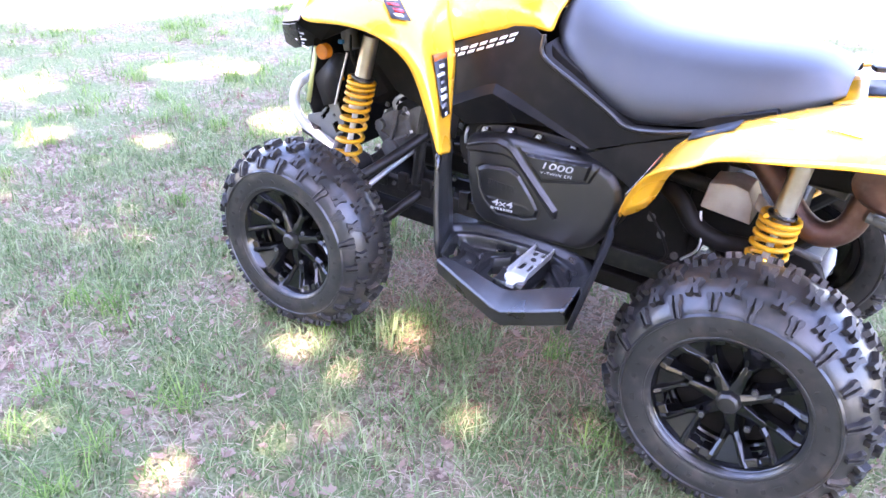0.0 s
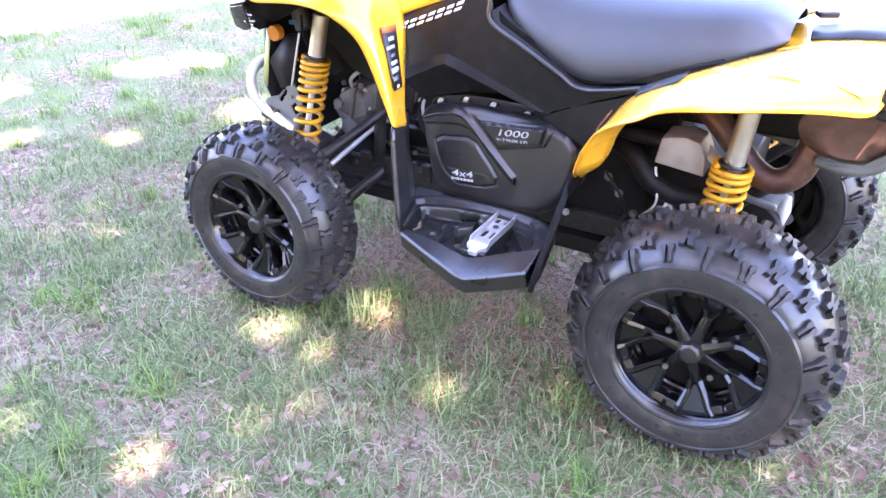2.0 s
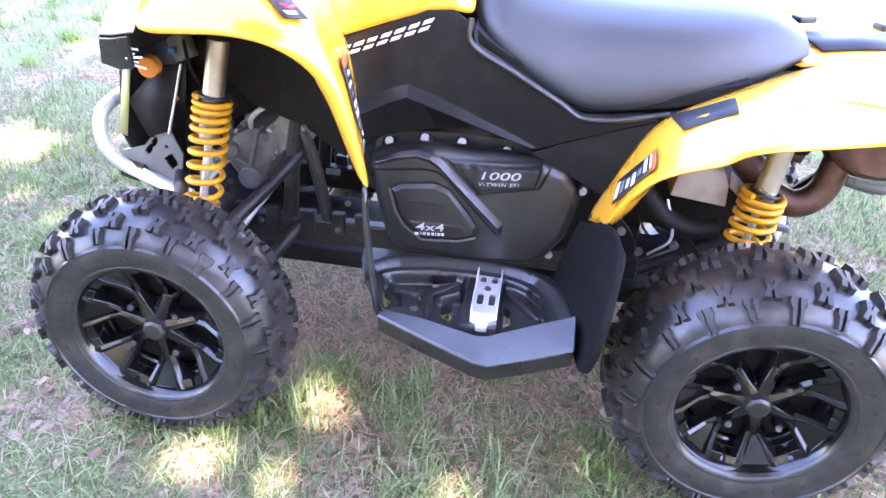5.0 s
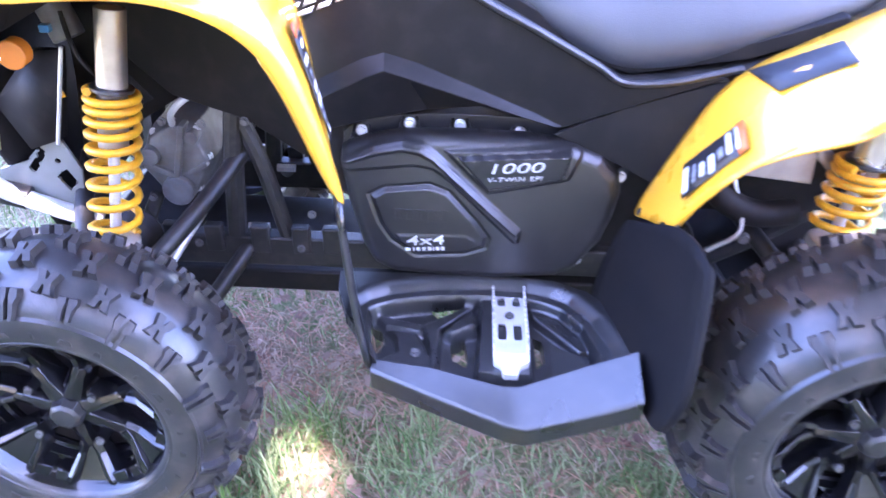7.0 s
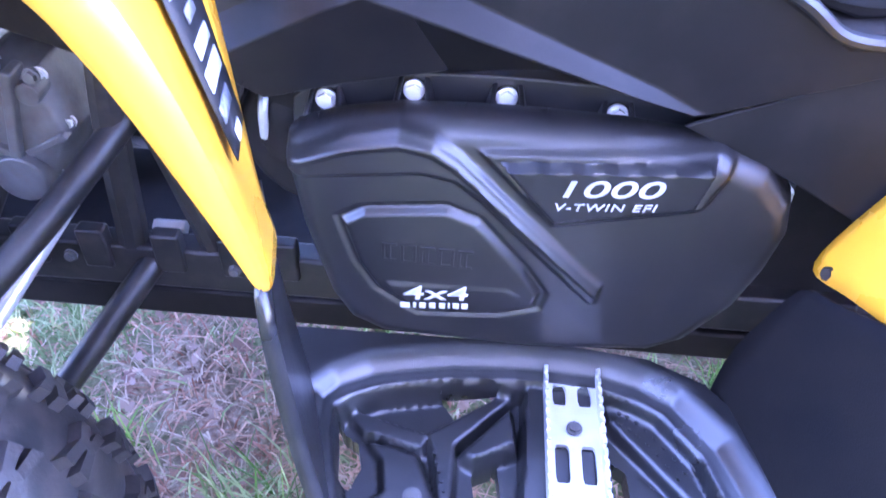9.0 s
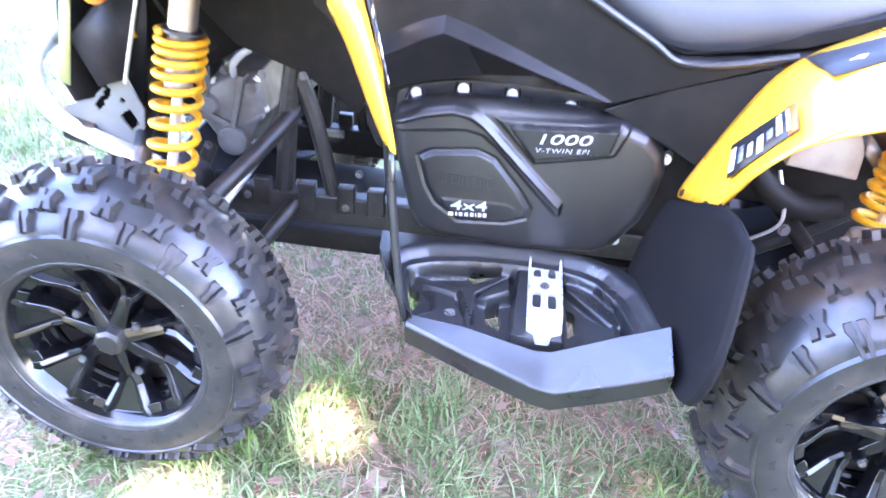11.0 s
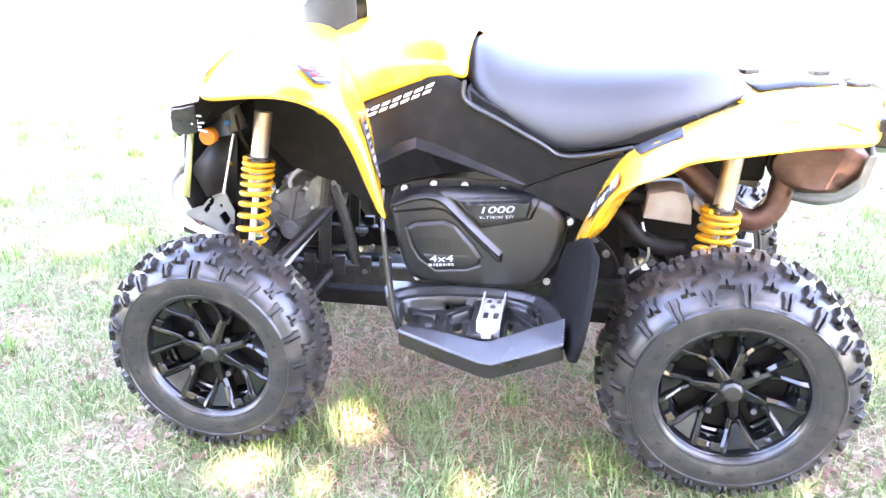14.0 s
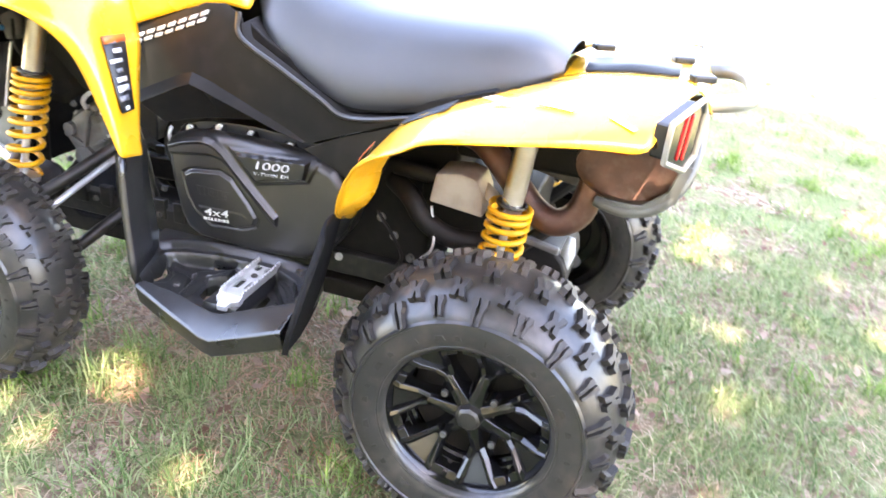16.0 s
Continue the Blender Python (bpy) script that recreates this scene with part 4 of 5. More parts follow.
for s in (1, -1):
    part("front_fender", grid([side(r, s) for r in ARCH_F]), YELLOW, quad, "glossy yellow front fender with a narrow tail", 60, 0, 0.004, 2)
    part("rear_fender", grid([side(r, s) for r in ARCH_R]), YELLOW, quad, "glossy yellow rear fender with printed decals", 60, 0, 0.004, 2)
    # folded flange at the front of the rear arch
    part("fender_flange", grid([side(r, s) for r in ([(0.294, -0.430, 0.614), (0.312, -0.415, 0.618), (0.345, -0.375, 0.632)], [(0.314, -0.460, 0.682), (0.335, -0.435, 0.690), (0.370, -0.385, 0.694)], [(0.354, -0.497, 0.759), (0.366, -0.470, 0.752), (0.386, -0.430, 0.744)], [(0.405, -0.515, 0.798), (0.414, -0.490, 0.792), (0.42, -0.460, 0.785)])]),
         YELLOW, quad, "", 60, 0, 0.004, 1)
    part("front_flange", grid([side(r, s) for r in ([(-0.280, -0.483, 0.883), (-0.292, -0.452, 0.868)], [(-0.255, -0.471, 0.828), (-0.266, -0.444, 0.820)], [(-0.230, -0.467, 0.758), (-0.243, -0.440, 0.748)], [(-0.206, -0.465, 0.697), (-0.219, -0.442, 0.690)], [(-0.197, -0.464, 0.668), (-0.210, -0.435, 0.662)])]), YELLOW, quad, "", 60, 0, 0.003, 1)
    # black mud guards before and behind the foot well
    part("front_mud_guard", grid([side(r, s) for r in (
        [(-0.200, -0.467, 0.668), (-0.189, -0.464, 0.664), (-0.203, -0.43, 0.655), (-0.232, -0.32, 0.680)],
        [(-0.194, -0.476, 0.580), (-0.182, -0.474, 0.580), (-0.195, -0.435, 0.575), (-0.222, -0.355, 0.580)],
        [(-0.183, -0.487, 0.480), (-0.170, -0.485, 0.480), (-0.184, -0.440, 0.475), (-0.212, -0.345, 0.480)],
        [(-0.166, -0.499, 0.372), (-0.153, -0.497, 0.372), (-0.170, -0.450, 0.370), (-0.203, -0.345, 0.375)])]), BLACK, quad, "black plastic mud guard blade behind the front wheel", 60, 0, 0.006, 1)
    part("rear_mud_guard", grid([side(r, s) for r in (
        [(0.256, -0.318, 0.566), (0.262, -0.345, 0.572), (0.281, -0.400, 0.606), (0.299, -0.452, 0.634), (0.310, -0.505, 0.640), (0.316, -0.538, 0.628), (0.328, -0.536, 0.624)],
        [(0.248, -0.312, 0.545), (0.258, -0.350, 0.550), (0.277, -0.410, 0.572), (0.295, -0.465, 0.592), (0.306, -0.528, 0.600), (0.312, -0.562, 0.592), (0.324, -0.559, 0.588)],
        [(0.232, -0.304, 0.480), (0.244, -0.350, 0.482), (0.264, -0.420, 0.492), (0.283, -0.500, 0.505), (0.296, -0.578, 0.512), (0.301, -0.610, 0.508), (0.313, -0.607, 0.505)],
        [(0.222, -0.302, 0.440), (0.236, -0.350, 0.440), (0.256, -0.430, 0.440), (0.274, -0.515, 0.440), (0.285, -0.605, 0.440), (0.289, -0.636, 0.440), (0.301, -0.633, 0.438)],
        [(0.214, -0.318, 0.380), (0.228, -0.360, 0.372), (0.246, -0.440, 0.370), (0.262, -0.520, 0.374), (0.272, -0.600, 0.384), (0.277, -0.622, 0.396), (0.289, -0.619, 0.396)],
        [(0.213, -0.319, 0.374), (0.227, -0.361, 0.366), (0.245, -0.441, 0.364), (0.261, -0.521, 0.368), (0.271, -0.600, 0.378), (0.276, -0.620, 0.391), (0.288, -0.617, 0.391)])]), GUARD, quad, "wide black mud guard before the rear wheel", 60, 0, 0.006, 1)

# prints on the fenders
def patch(name, corners, mat, parent, label="", lift=0.004, n=4):
    """A print that bends with the panel: four corners, and the outward way at each end."""
    (a, b), (c, d), (na, nb) = corners
    rows = []
    for i in range(n + 1):
        f = i / n
        o = (Vector(na) * (1 - f) + Vector(nb) * f).normalized() * lift
        rows.append([Vector(a).lerp(Vector(c), f) + o, Vector(a).lerp(Vector(c), f).lerp(Vector(b).lerp(Vector(d), f), 0.5) + o, Vector(b).lerp(Vector(d), f) + o])
    return part(name, grid(rows), mat, parent, label, 60, 0, 0.0012)


def striped_print(corners, count, parent, label, base=INK, marks=(WHITE, GREYPRINT, WHITE), end=None):
    """A dark printed field with pale slanted marks of uneven length, and a coloured end."""
    field = patch("decal", corners, base, parent, label, 0.009)
    (a, b), (c, d), n = [[Vector(p) for p in pair] for pair in corners]
    r = random.Random(count)
    for k in range(count):
        f0, f1 = (k + 0.15) / count, (k + r.uniform(0.45, 0.75)) / count
        g0, g1 = r.uniform(0.08, 0.35), r.uniform(0.6, 0.92)
        p = lambda f, g: a.lerp(c, f).lerp(b.lerp(d, f), g)
        patch("decal_mark", [(p(f0, g0), p(f0, g1)), (p(f1, g0), p(f1, g1)), n], marks[k % len(marks)], field, "", 0.0105, 2)
    if end:
        p = lambda f, g: a.lerp(c, f).lerp(b.lerp(d, f), g)
        patch("decal_end", [(p(0.90, 0.0), p(0.90, 1.0)), (p(1.0, 0.0), p(1.0, 1.0)), n], end, field, "", 0.0105, 2)


striped_print([((0.306, -0.425, 0.660), (0.318, -0.365, 0.686)), ((0.366, -0.461, 0.761), (0.371, -0.406, 0.777)), ((-0.92, 0.0, 0.38), (-0.76, -0.10, 0.64))], 7, quad, "black and white striped decal with an orange end", end=ORANGE)
striped_print([((-0.214, -0.432, 0.742), (-0.226, -0.378, 0.738)), ((-0.258, -0.420, 0.895), (-0.270, -0.335, 0.888)), ((0.92, 0.25, 0.25), (0.91, 0.2, 0.35))], 8, quad, "black, grey and white striped decal on the fender tail", end=ORANGE)
striped_print([((-0.395, -0.440, 1.015), (-0.365, -0.405, 1.012)), ((-0.340, -0.478, 0.978), (-0.308, -0.440, 0.970)), ((0.2, -0.28, 0.94), (0.6, -0.2, 0.77))], 4, quad, "red, white and black decal on the front fender", INK, (WHITE, RED, RED))
patch("grip_patch", [((0.398, -0.300, 0.808), (0.410, -0.395, 0.816)), ((0.505, -0.330, 0.866), (0.500, -0.400, 0.861)), ((-0.58, -0.1, 0.80), (-0.36, -0.05, 0.93))], PATCH, quad, "dark grey grip patch on the rear fender", 0.007, 5)
for p in (((0.560, -0.375, 0.890), (0.585, -0.370, 0.897), (0.610, -0.400, 0.895), (0.630, -0.398, 0.900)), ((0.66, -0.405, 0.906), (0.67, -0.395, 0.908), (0.735, -0.43, 0.909), (0.74, -0.422, 0.911)), ((0.80, -0.440, 0.911), (0.805, -0.432, 0.915), (0.845, -0.462, 0.900), (0.85, -0.455, 0.904))):
    patch("decal", [(p[0], p[1]), (p[2], p[3]), ((-0.25, -0.1, 0.95), (-0.12, -0.4, 0.9))], GREYPRINT, quad, "grey streak decal on the rear fender", 0.007, 2)
for p in ((0.279, -0.300, 0.567), (0.289, -0.402, 0.604)):
    part("fender_bolt", bolt(Vector(p) + Vector((-0.004, -0.004, 0)), (-0.9, -0.3, 0.2), 0.006, 0.004), FRAME, quad)

# ---- quad bike: foot wells ----
RIM_O = [(-0.158, -0.497, 0.378), (-0.05, -0.540, 0.366), (0.060, -0.580, 0.354), (0.090, -0.588, 0.356), (0.180, -0.590, 0.392), (0.258, -0.588, 0.424)]
RIM_I = [(-0.152, -0.478, 0.380), (-0.06, -0.492, 0.380), (0.056, -0.527, 0.378), (0.080, -0.528, 0.380), (0.175, -0.516, 0.416), (0.258, -0.510, 0.448)]
WELL = [(-0.236, -0.280), (-0.060, -0.279), (0.061, -0.277), (0.150, -0.288), (0.205, -0.316), (0.234, -0.352), (0.248, -0.420), (0.259, -0.500), (0.258, -0.522), (0.175, -0.526), (0.117, -0.534), (0.064, -0.540), (0.019, -0.524), (-0.080, -0.500), (-0.155, -0.488), (-0.208, -0.400), (-0.232, -0.330)]
LEDGE = [(-0.176, -0.430), (-0.188, -0.395), (-0.189, -0.360), (-0.174, -0.343), (-0.142, -0.326), (-0.118, -0.320), (-0.060, -0.308), (0.024, -0.302), (0.100, -0.306), (0.140, -0.318), (0.170, -0.335), (0.206, -0.385), (0.230, -0.455), (0.238, -0.560), (-0.140, -0.560)]
INNER = [(-0.168, -0.432), (-0.176, -0.396), (-0.177, -0.364), (-0.164, -0.352), (-0.136, -0.338), (-0.116, -0.332), (-0.060, -0.320), (0.024, -0.314), (0.098, -0.318), (0.134, -0.330), (0.160, -0.345), (0.194, -0.392), (0.214, -0.457), (0.222, -0.560), (-0.132, -0.560)]
ARM_1 = [(-0.186, -0.344), (-0.160, -0.350), (-0.071, -0.374), (-0.080, -0.400), (-0.116, -0.390), (-0.146, -0.384)]
TREAD = [(-0.150, -0.384), (-0.111, -0.387), (-0.084, -0.396), (-0.058, -0.455), (-0.040, -0.520), (-0.150, -0.520), (-0.150, -0.462), (-0.122, -0.440), (-0.128, -0.410)]
ARM_2 = [(-0.088, -0.376), (-0.004, -0.314), (0.024, -0.312), (0.012, -0.330), (-0.044, -0.389), (-0.046, -0.520), (-0.060, -0.520), (-0.076, -0.400)]
FACET = [(-0.053, -0.400), (0.010, -0.334), (0.016, -0.394), (-0.031, -0.413)]
BLOCK = [(0.018, -0.292), (0.102, -0.292), (0.106, -0.508), (0.010, -0.504)]
CHANNEL = [(0.100, -0.322), (0.134, -0.332), (0.158, -0.347), (0.192, -0.394), (0.205, -0.440), (0.180, -0.440), (0.103, -0.348)]
SLOPE_R = [(0.104, -0.352), (0.178, -0.440), (0.200, -0.452), (0.195, -0.520), (0.104, -0.520)]
HOLES = [[(-0.172, -0.372), (-0.149, -0.388), (-0.142, -0.415), (-0.151, -0.440), (-0.162, -0.438)],
         [(-0.070, -0.326), (-0.004, -0.319), (-0.010, -0.324), (-0.050, -0.352)],
         [(-0.032, -0.414), (-0.006, -0.402), (0.000, -0.450), (-0.004, -0.466), (-0.026, -0.452)],
         [(0.110, -0.385), (0.125, -0.396), (0.128, -0.446), (0.112, -0.464)]]


def well_height(x, y):
    out = border(LEDGE, x, y)[0]
    e = np.clip(out / 0.030, 0, 1)
    z = 0.391 + 0.020 * e * (2 - e) * (1 - 0.15 * e)                       # concave lip round the well
    z = z + 0.0014 * np.exp(-((out + 0.002) / 0.0045) ** 2)                  # fine bead along the ledge
    floor = 0.356 + 0.013 * soft(ARM_1, x, y, 0.006)
    floor = np.maximum(floor, 0.356 + 0.010 * soft(TREAD, x, y, 0.007))
    floor = np.maximum(floor, 0.356 + 0.014 * soft(ARM_2, x, y, 0.008))
    floor = np.maximum(floor, 0.356 + (0.022 + 0.22 * (x + 0.03)) * soft(FACET, x, y, 0.008))
    floor = np.maximum(floor, 0.356 + 0.016 * soft(CHANNEL, x, y, 0.008))
    floor = np.maximum(floor, 0.350 + np.clip((x - 0.125) * 0.5, 0, 0.030) * soft(SLOPE_R, x, y, 0.005))
    k = soft(INNER, x, y, 0.011)
    z = z * (1 - k) + floor * k
    b = soft(BLOCK, x, y, 0.007)
    return z * (1 - b) + np.maximum(z, 0.383 - 0.05 * np.clip(-y - 0.40, 0, 1)) * b


for s in (1, -1):
    well = holder("foot_well", (0, 0, 0), quad)
    rows = []
    for o, i in zip(RIM_O, RIM_I):
        o, i = Vector(o), Vector(i)
        rows.append(side([i + Vector((0, 0.006, -0.055)), i, o, o + Vector((0, -0.006, -0.006)), o + Vector((0.0, 0.004, -0.050)), o + Vector((0, 0.05, -0.065))], s))
    part("outer_beam", grid(rows, True, True), BLACK, well, "broad black plastic outer beam", 24, 0.006)
    part("well_floor", relief(WELL, HOLES, well_height, 0.0025, 0.022, lambda x, y, z, s=s: (x, y * s, z)), BLACK, well, "moulded black foot well floor with open holes", 50)

    def slab(pts, z0, z1, s=s):
        bm = bmesh.new()
        a = [bm.verts.new((x, y * s, z1 + d)) for x, y, d in pts]
        b = [bm.verts.new((x, y * s, z0)) for x, y, d in pts]
        n = len(a)
        for i in range(n):
            bm.faces.new((a[i], a[(i + 1) % n], b[(i + 1) % n], b[i]))
        bm.faces.new(a)
        bm.faces.new(b)
        return bm
    for p in ((0.196, -0.392, 0.374), (-0.088, -0.446, 0.366)):
        part("well_bolt", bolt(side([p], s)[0], (0, 0, 1), 0.007, 0.005), CAST, well)
    bm = bmesh.new()
    for k in range(8):
        for dx, dy in ((0, 0), (-0.008, -0.008)):
            x, y = 0.121 + 0.0085 * k + dx, -0.335 - (0.0035 * k + 0.0008 * k * k) + dy
            rod(side([(x, y, 0.368)], s)[0], side([(x, y, 0.374)], s)[0], 0.0024, 8, bm=bm)
        x, y = -0.070 + 0.003 * k, -0.400 - 0.010 * k
        rod(side([(x, y, 0.366)], s)[0], side([(x, y, 0.373)], s)[0], 0.0020, 8, bm=bm)
    part("grip_dots", bm, BLACK, well, "rows of small moulded dots")["kind"] = "stuff"
    # bare metal peg: slotted plate with toothed edges
    peg = holder("foot_peg", (0, 0, 0), quad)
    tagged(peg, "bare aluminium foot peg with slots and toothed edges")
    y0, y1, zt = -0.300, -0.470, 0.390
    slots = [[(x - 0.0055, a), (x + 0.0055, a), (x + 0.0072, a - 0.006), (x + 0.0072, b + 0.006), (x + 0.0055, b), (x - 0.0055, b), (x - 0.0072, b + 0.006), (x - 0.0072, a - 0.006)] for x in (0.0555, 0.0815) for a, b in ((-0.318, -0.343), (-0.390, -0.432))]
    part("plate", relief([(0.040, y0), (0.097, y0), (0.097, y1), (0.040, y1)], slots, lambda x, y: zt + 0 * x, 0.0024, 0.005, lambda x, y, z, s=s: (x, y * s, z)), SILVER, peg, "", 30)
    for x in (0.041, 0.096):
        bm = box((x, s * (y0 + y1) / 2, zt + 0.002), (0.0035, abs(y1 - y0), 0.016))
        for k in range(14):
            y = y0 - 0.006 - k * 0.012
            box((x, s * y, zt + 0.012), (0.0035, 0.006, 0.006), bm=bm)
        part("toothed_edge", bm, SILVER, peg)
    part("tip", slab([(0.040, -0.468, 0.006), (0.098, -0.468, 0.006), (0.098, -0.484, 0.003), (0.082, -0.492, 0), (0.078, -0.508, -0.004), (0.056, -0.508, -0.004), (0.052, -0.492, 0), (0.040, -0.484, 0.003)], 0.372, 0.389), SILVER, peg, "", 30, 0.002)
    part("peg_bolt", bolt((0.0685, s * -0.372, 0.392), (0, 0, 1), 0.006, 0.005), CAST, peg)

# ---- quad bike: nose ----
for s in (1, -1):
    part("nose_corner", faces([(-0.690, -0.486, 0.924), (-0.708, -0.394, 0.976), (-0.602, -0.470, 1.004), (-0.606, -0.519, 0.944), (-0.660, -0.500, 0.930), (-0.700, -0.20, 1.00), (-0.596, -0.20, 1.058), (-0.596, -0.36, 1.038), (-0.700, 0.0, 1.0), (-0.596, 0.0, 1.064)],
                              [(0, 1, 2, 3, 4), (1, 5, 6, 7, 2), (5, 8, 9, 6)], s), GREYTRIM, quad, "worn dark grey nose corner trim", 20, 0.004, 0.006)
    part("nose_cap", faces([(-0.692, -0.486, 0.920), (-0.660, -0.502, 0.926), (-0.620, -0.510, 0.936), (-0.640, -0.470, 0.862), (-0.678, -0.455, 0.850), (-0.724, -0.442, 0.856), (-0.705, -0.470, 0.905)], [(0, 1, 4, 5, 6), (1, 2, 3, 4)], s), BLACK, quad, "scuffed black nose cap", 20, 0.003, 0.006)
    part("nose_side", faces([(-0.708, -0.394, 0.976), (-0.692, -0.486, 0.922), (-0.724, -0.442, 0.856), (-0.80, -0.28, 0.80), (-0.78, -0.28, 0.94), (-0.700, -0.20, 1.00), (-0.83, 0.0, 0.79), (-0.81, 0.0, 0.95), (-0.700, 0.0, 1.0)],
                            [(0, 1, 2), (0, 2, 3, 4), (0, 4, 5), (4, 3, 6, 7), (5, 4, 7, 8)], s), SATIN, quad, "dark grey nose panel", 20, 0.003, 0.005)
    part("seat_gap_liner", grid([side([(x, -0.266, z), (x, -0.14, z + 0.012)], s) for x, z in ((-0.015, 0.935), (-0.008, 0.898), (0.175, 0.798), (0.226, 0.768), (0.30, 0.772), (0.38, 0.784))]), UNDER, quad, "", 30, 0, 0.004)
    part("reflector", rod(*side([(-0.697, -0.300, 0.812), (-0.697, -0.326, 0.812)], s), 0.023, 24), AMBER, quad, "round amber side reflector", 40, 0.003)
    part("lamp_back", rod(*side([(-0.665, -0.24, 0.875), (-0.640, -0.25, 0.815)], s), 0.026, 16), CAST, quad, "", 40, 0.004)
    part("nose_liner", faces([(-0.69, -0.46, 0.93), (-0.62, -0.30, 0.96), (-0.52, -0.22, 0.95), (-0.52, 0.0, 0.95), (-0.80, 0.0, 0.90), (-0.72, -0.30, 0.84)], [(0, 1, 5), (1, 2, 3, 4, 5)], s), UNDER, quad, "", 20, 0, 0.006)
    part("inner_fender", faces([(-0.52, -0.19, 0.94), (-0.66, -0.20, 0.93), (-0.68, -0.20, 0.66), (-0.60, -0.17, 0.64), (-0.50, -0.17, 0.70)], [(0, 1, 2, 3, 4)], s), UNDER, quad, "", 20, 0, 0.008)
    part("radiator_guard", faces([(-0.715, -0.235, 0.79), (-0.655, -0.255, 0.800), (-0.700, -0.245, 0.640), (-0.762, -0.235, 0.615), (-0.80, -0.235, 0.70)], [(0, 1, 2, 3, 4)], s), UNDER, quad, "black radiator guard plate", 25, 0, 0.02)
    part("guard_edge", rod(*side([(-0.652, -0.262, 0.805), (-0.703, -0.262, 0.636)], s), 0.0035, 8), SILVER, quad, "worn bright guard edge")
    part("pale_strip", grid([side(r, s) for r in ([(-0.795, -0.245, 0.80), (-0.775, -0.25, 0.80)], [(-0.835, -0.245, 0.62), (-0.815, -0.25, 0.615)])]), LIME, quad, "pale yellow-green strip beside the radiator", 25, 0, 0.003)
    part("bumper_tube", tube(side([(-0.84, -0.16, 0.70), (-0.875, -0.235, 0.665), (-0.870, -0.262, 0.600), (-0.830, -0.262, 0.545), (-0.76, -0.250, 0.505), (-0.68, -0.235, 0.465)], s), 0.0165, 14), CHROME, quad, "silver bent front bumper tube")
    part("bumper_bracket", relief([(-0.781, 0.588), (-0.733, 0.638), (-0.718, 0.641), (-0.691, 0.574), (-0.699, 0.522), (-0.723, 0.489), (-0.845, 0.545), (-0.839, 0.569)], [[(-0.741, 0.557), (-0.718, 0.574), (-0.703, 0.546), (-0.723, 0.531)], [(-0.787, 0.573), (-0.753, 0.614), (-0.745, 0.605), (-0.778, 0.562)], [(-0.737, 0.590), (-0.729, 0.596), (-0.722, 0.589), (-0.730, 0.582)]], lambda x, z: 0.235 + 0 * x, 0.005, 0.006, lambda x, z, d, s=s: (x, -d * s, z)), PEWTER, quad, "bare metal bumper bracket with cut-outs", 25)
    part("bumper_stop", rod(*side([(-0.835, -0.255, 0.535), (-0.79, -0.25, 0.52)], s), 0.022, 14), FRAME, quad, "", 40, 0.004)
part("front_panel", grid([side(r, 1) for r in ([(-0.80, -0.24, 0.82), (-0.80, 0.24, 0.82)], [(-0.83, -0.24, 0.62), (-0.83, 0.24, 0.62)], [(-0.78, -0.20, 0.42), (-0.78, 0.20, 0.42)])]), UNDER, quad, "", 25, 0, 0.01)
part("lamp_cable", tube([(-0.64, -0.26, 0.86), (-0.62, -0.28, 0.80), (-0.60, -0.25, 0.74), (-0.58, -0.22, 0.68)], 0.004, 8), UNDER, quad)
part("blue_plug", box((-0.655, -0.285, 0.842), (0.016, 0.012, 0.012)), material("blue_plug_plastic", (0.02, 0.16, 0.35), 0.4), quad, "small blue cable plug", 30, 0.002)
part("warning_label", faces([(-0.698, -0.252, 0.722), (-0.676, -0.252, 0.730), (-0.671, -0.252, 0.718), (-0.694, -0.252, 0.711)], [(0, 1, 2, 3)]), YELLOW, quad, "small yellow warning label", 25, 0, 0.002)
bm = bmesh.new()
for k in range(6):
    box((-0.640 + 0.006 * (k % 2), -0.494 + 0.005 * k, 0.915 - 0.010 * k), (0.02 + 0.01 * (k % 2), 0.002, 0.004), pose(0, 0, 0, 0, 10 * (k % 3), 20), bm)
part("scuff_print", bm, WHITE, quad, "broken white print on the nose cap")

# ---- quad bike: tail ----
for s in (1, -1):
    ob = part("tail_light", prism([(-0.002, -0.066), (0.084, -0.098), (0.116, -0.078), (0.120, -0.006), (0.104, 0.016), (0.0, -0.008)], -0.030, 0.0), GLOSS, quad, "dark tail light housing", 25, 0.004)
    ob.matrix_local = Matrix.Translation((0.884, -0.462 * s, 0.922 + 0.014 * s)) @ Matrix(((0.40, 0.92, 0, 0), (0.92 * s, -0.40 * s, 0, 0), (0, 0, 1, 0), (0, 0, 0, 1))) @ Matrix.Translation((0, 0.02, 0))
    rim = [(-0.004, -0.070), (0.084, -0.103), (0.121, -0.081), (0.125, -0.004), (0.106, 0.021), (-0.004, -0.005)]
    pts = [(x, 0.001, z) for x, z in rim]
    part("bezel", tube([*pts, pts[0], pts[1]], 0.0055, 8, 0), PEWTER, ob, "silver tail light bezel")
    for x0, mat in ((0.042, RED), (0.064, RED)):
        part("lens", prism([(x0, -0.078 + 0.2 * (0.06 - x0)), (x0 + 0.007, -0.081 + 0.2 * (0.06 - x0)), (x0 + 0.016, 0.002), (x0 + 0.009, 0.0)], -0.004, 0.004), mat, ob, "red tail light lens", 30, 0.003)
part("reflector", box((0.815, -0.375, 0.850), (0.055, 0.03, 0.020)), RED, quad, "small red reflector below the rear fender", 30, 0.004)
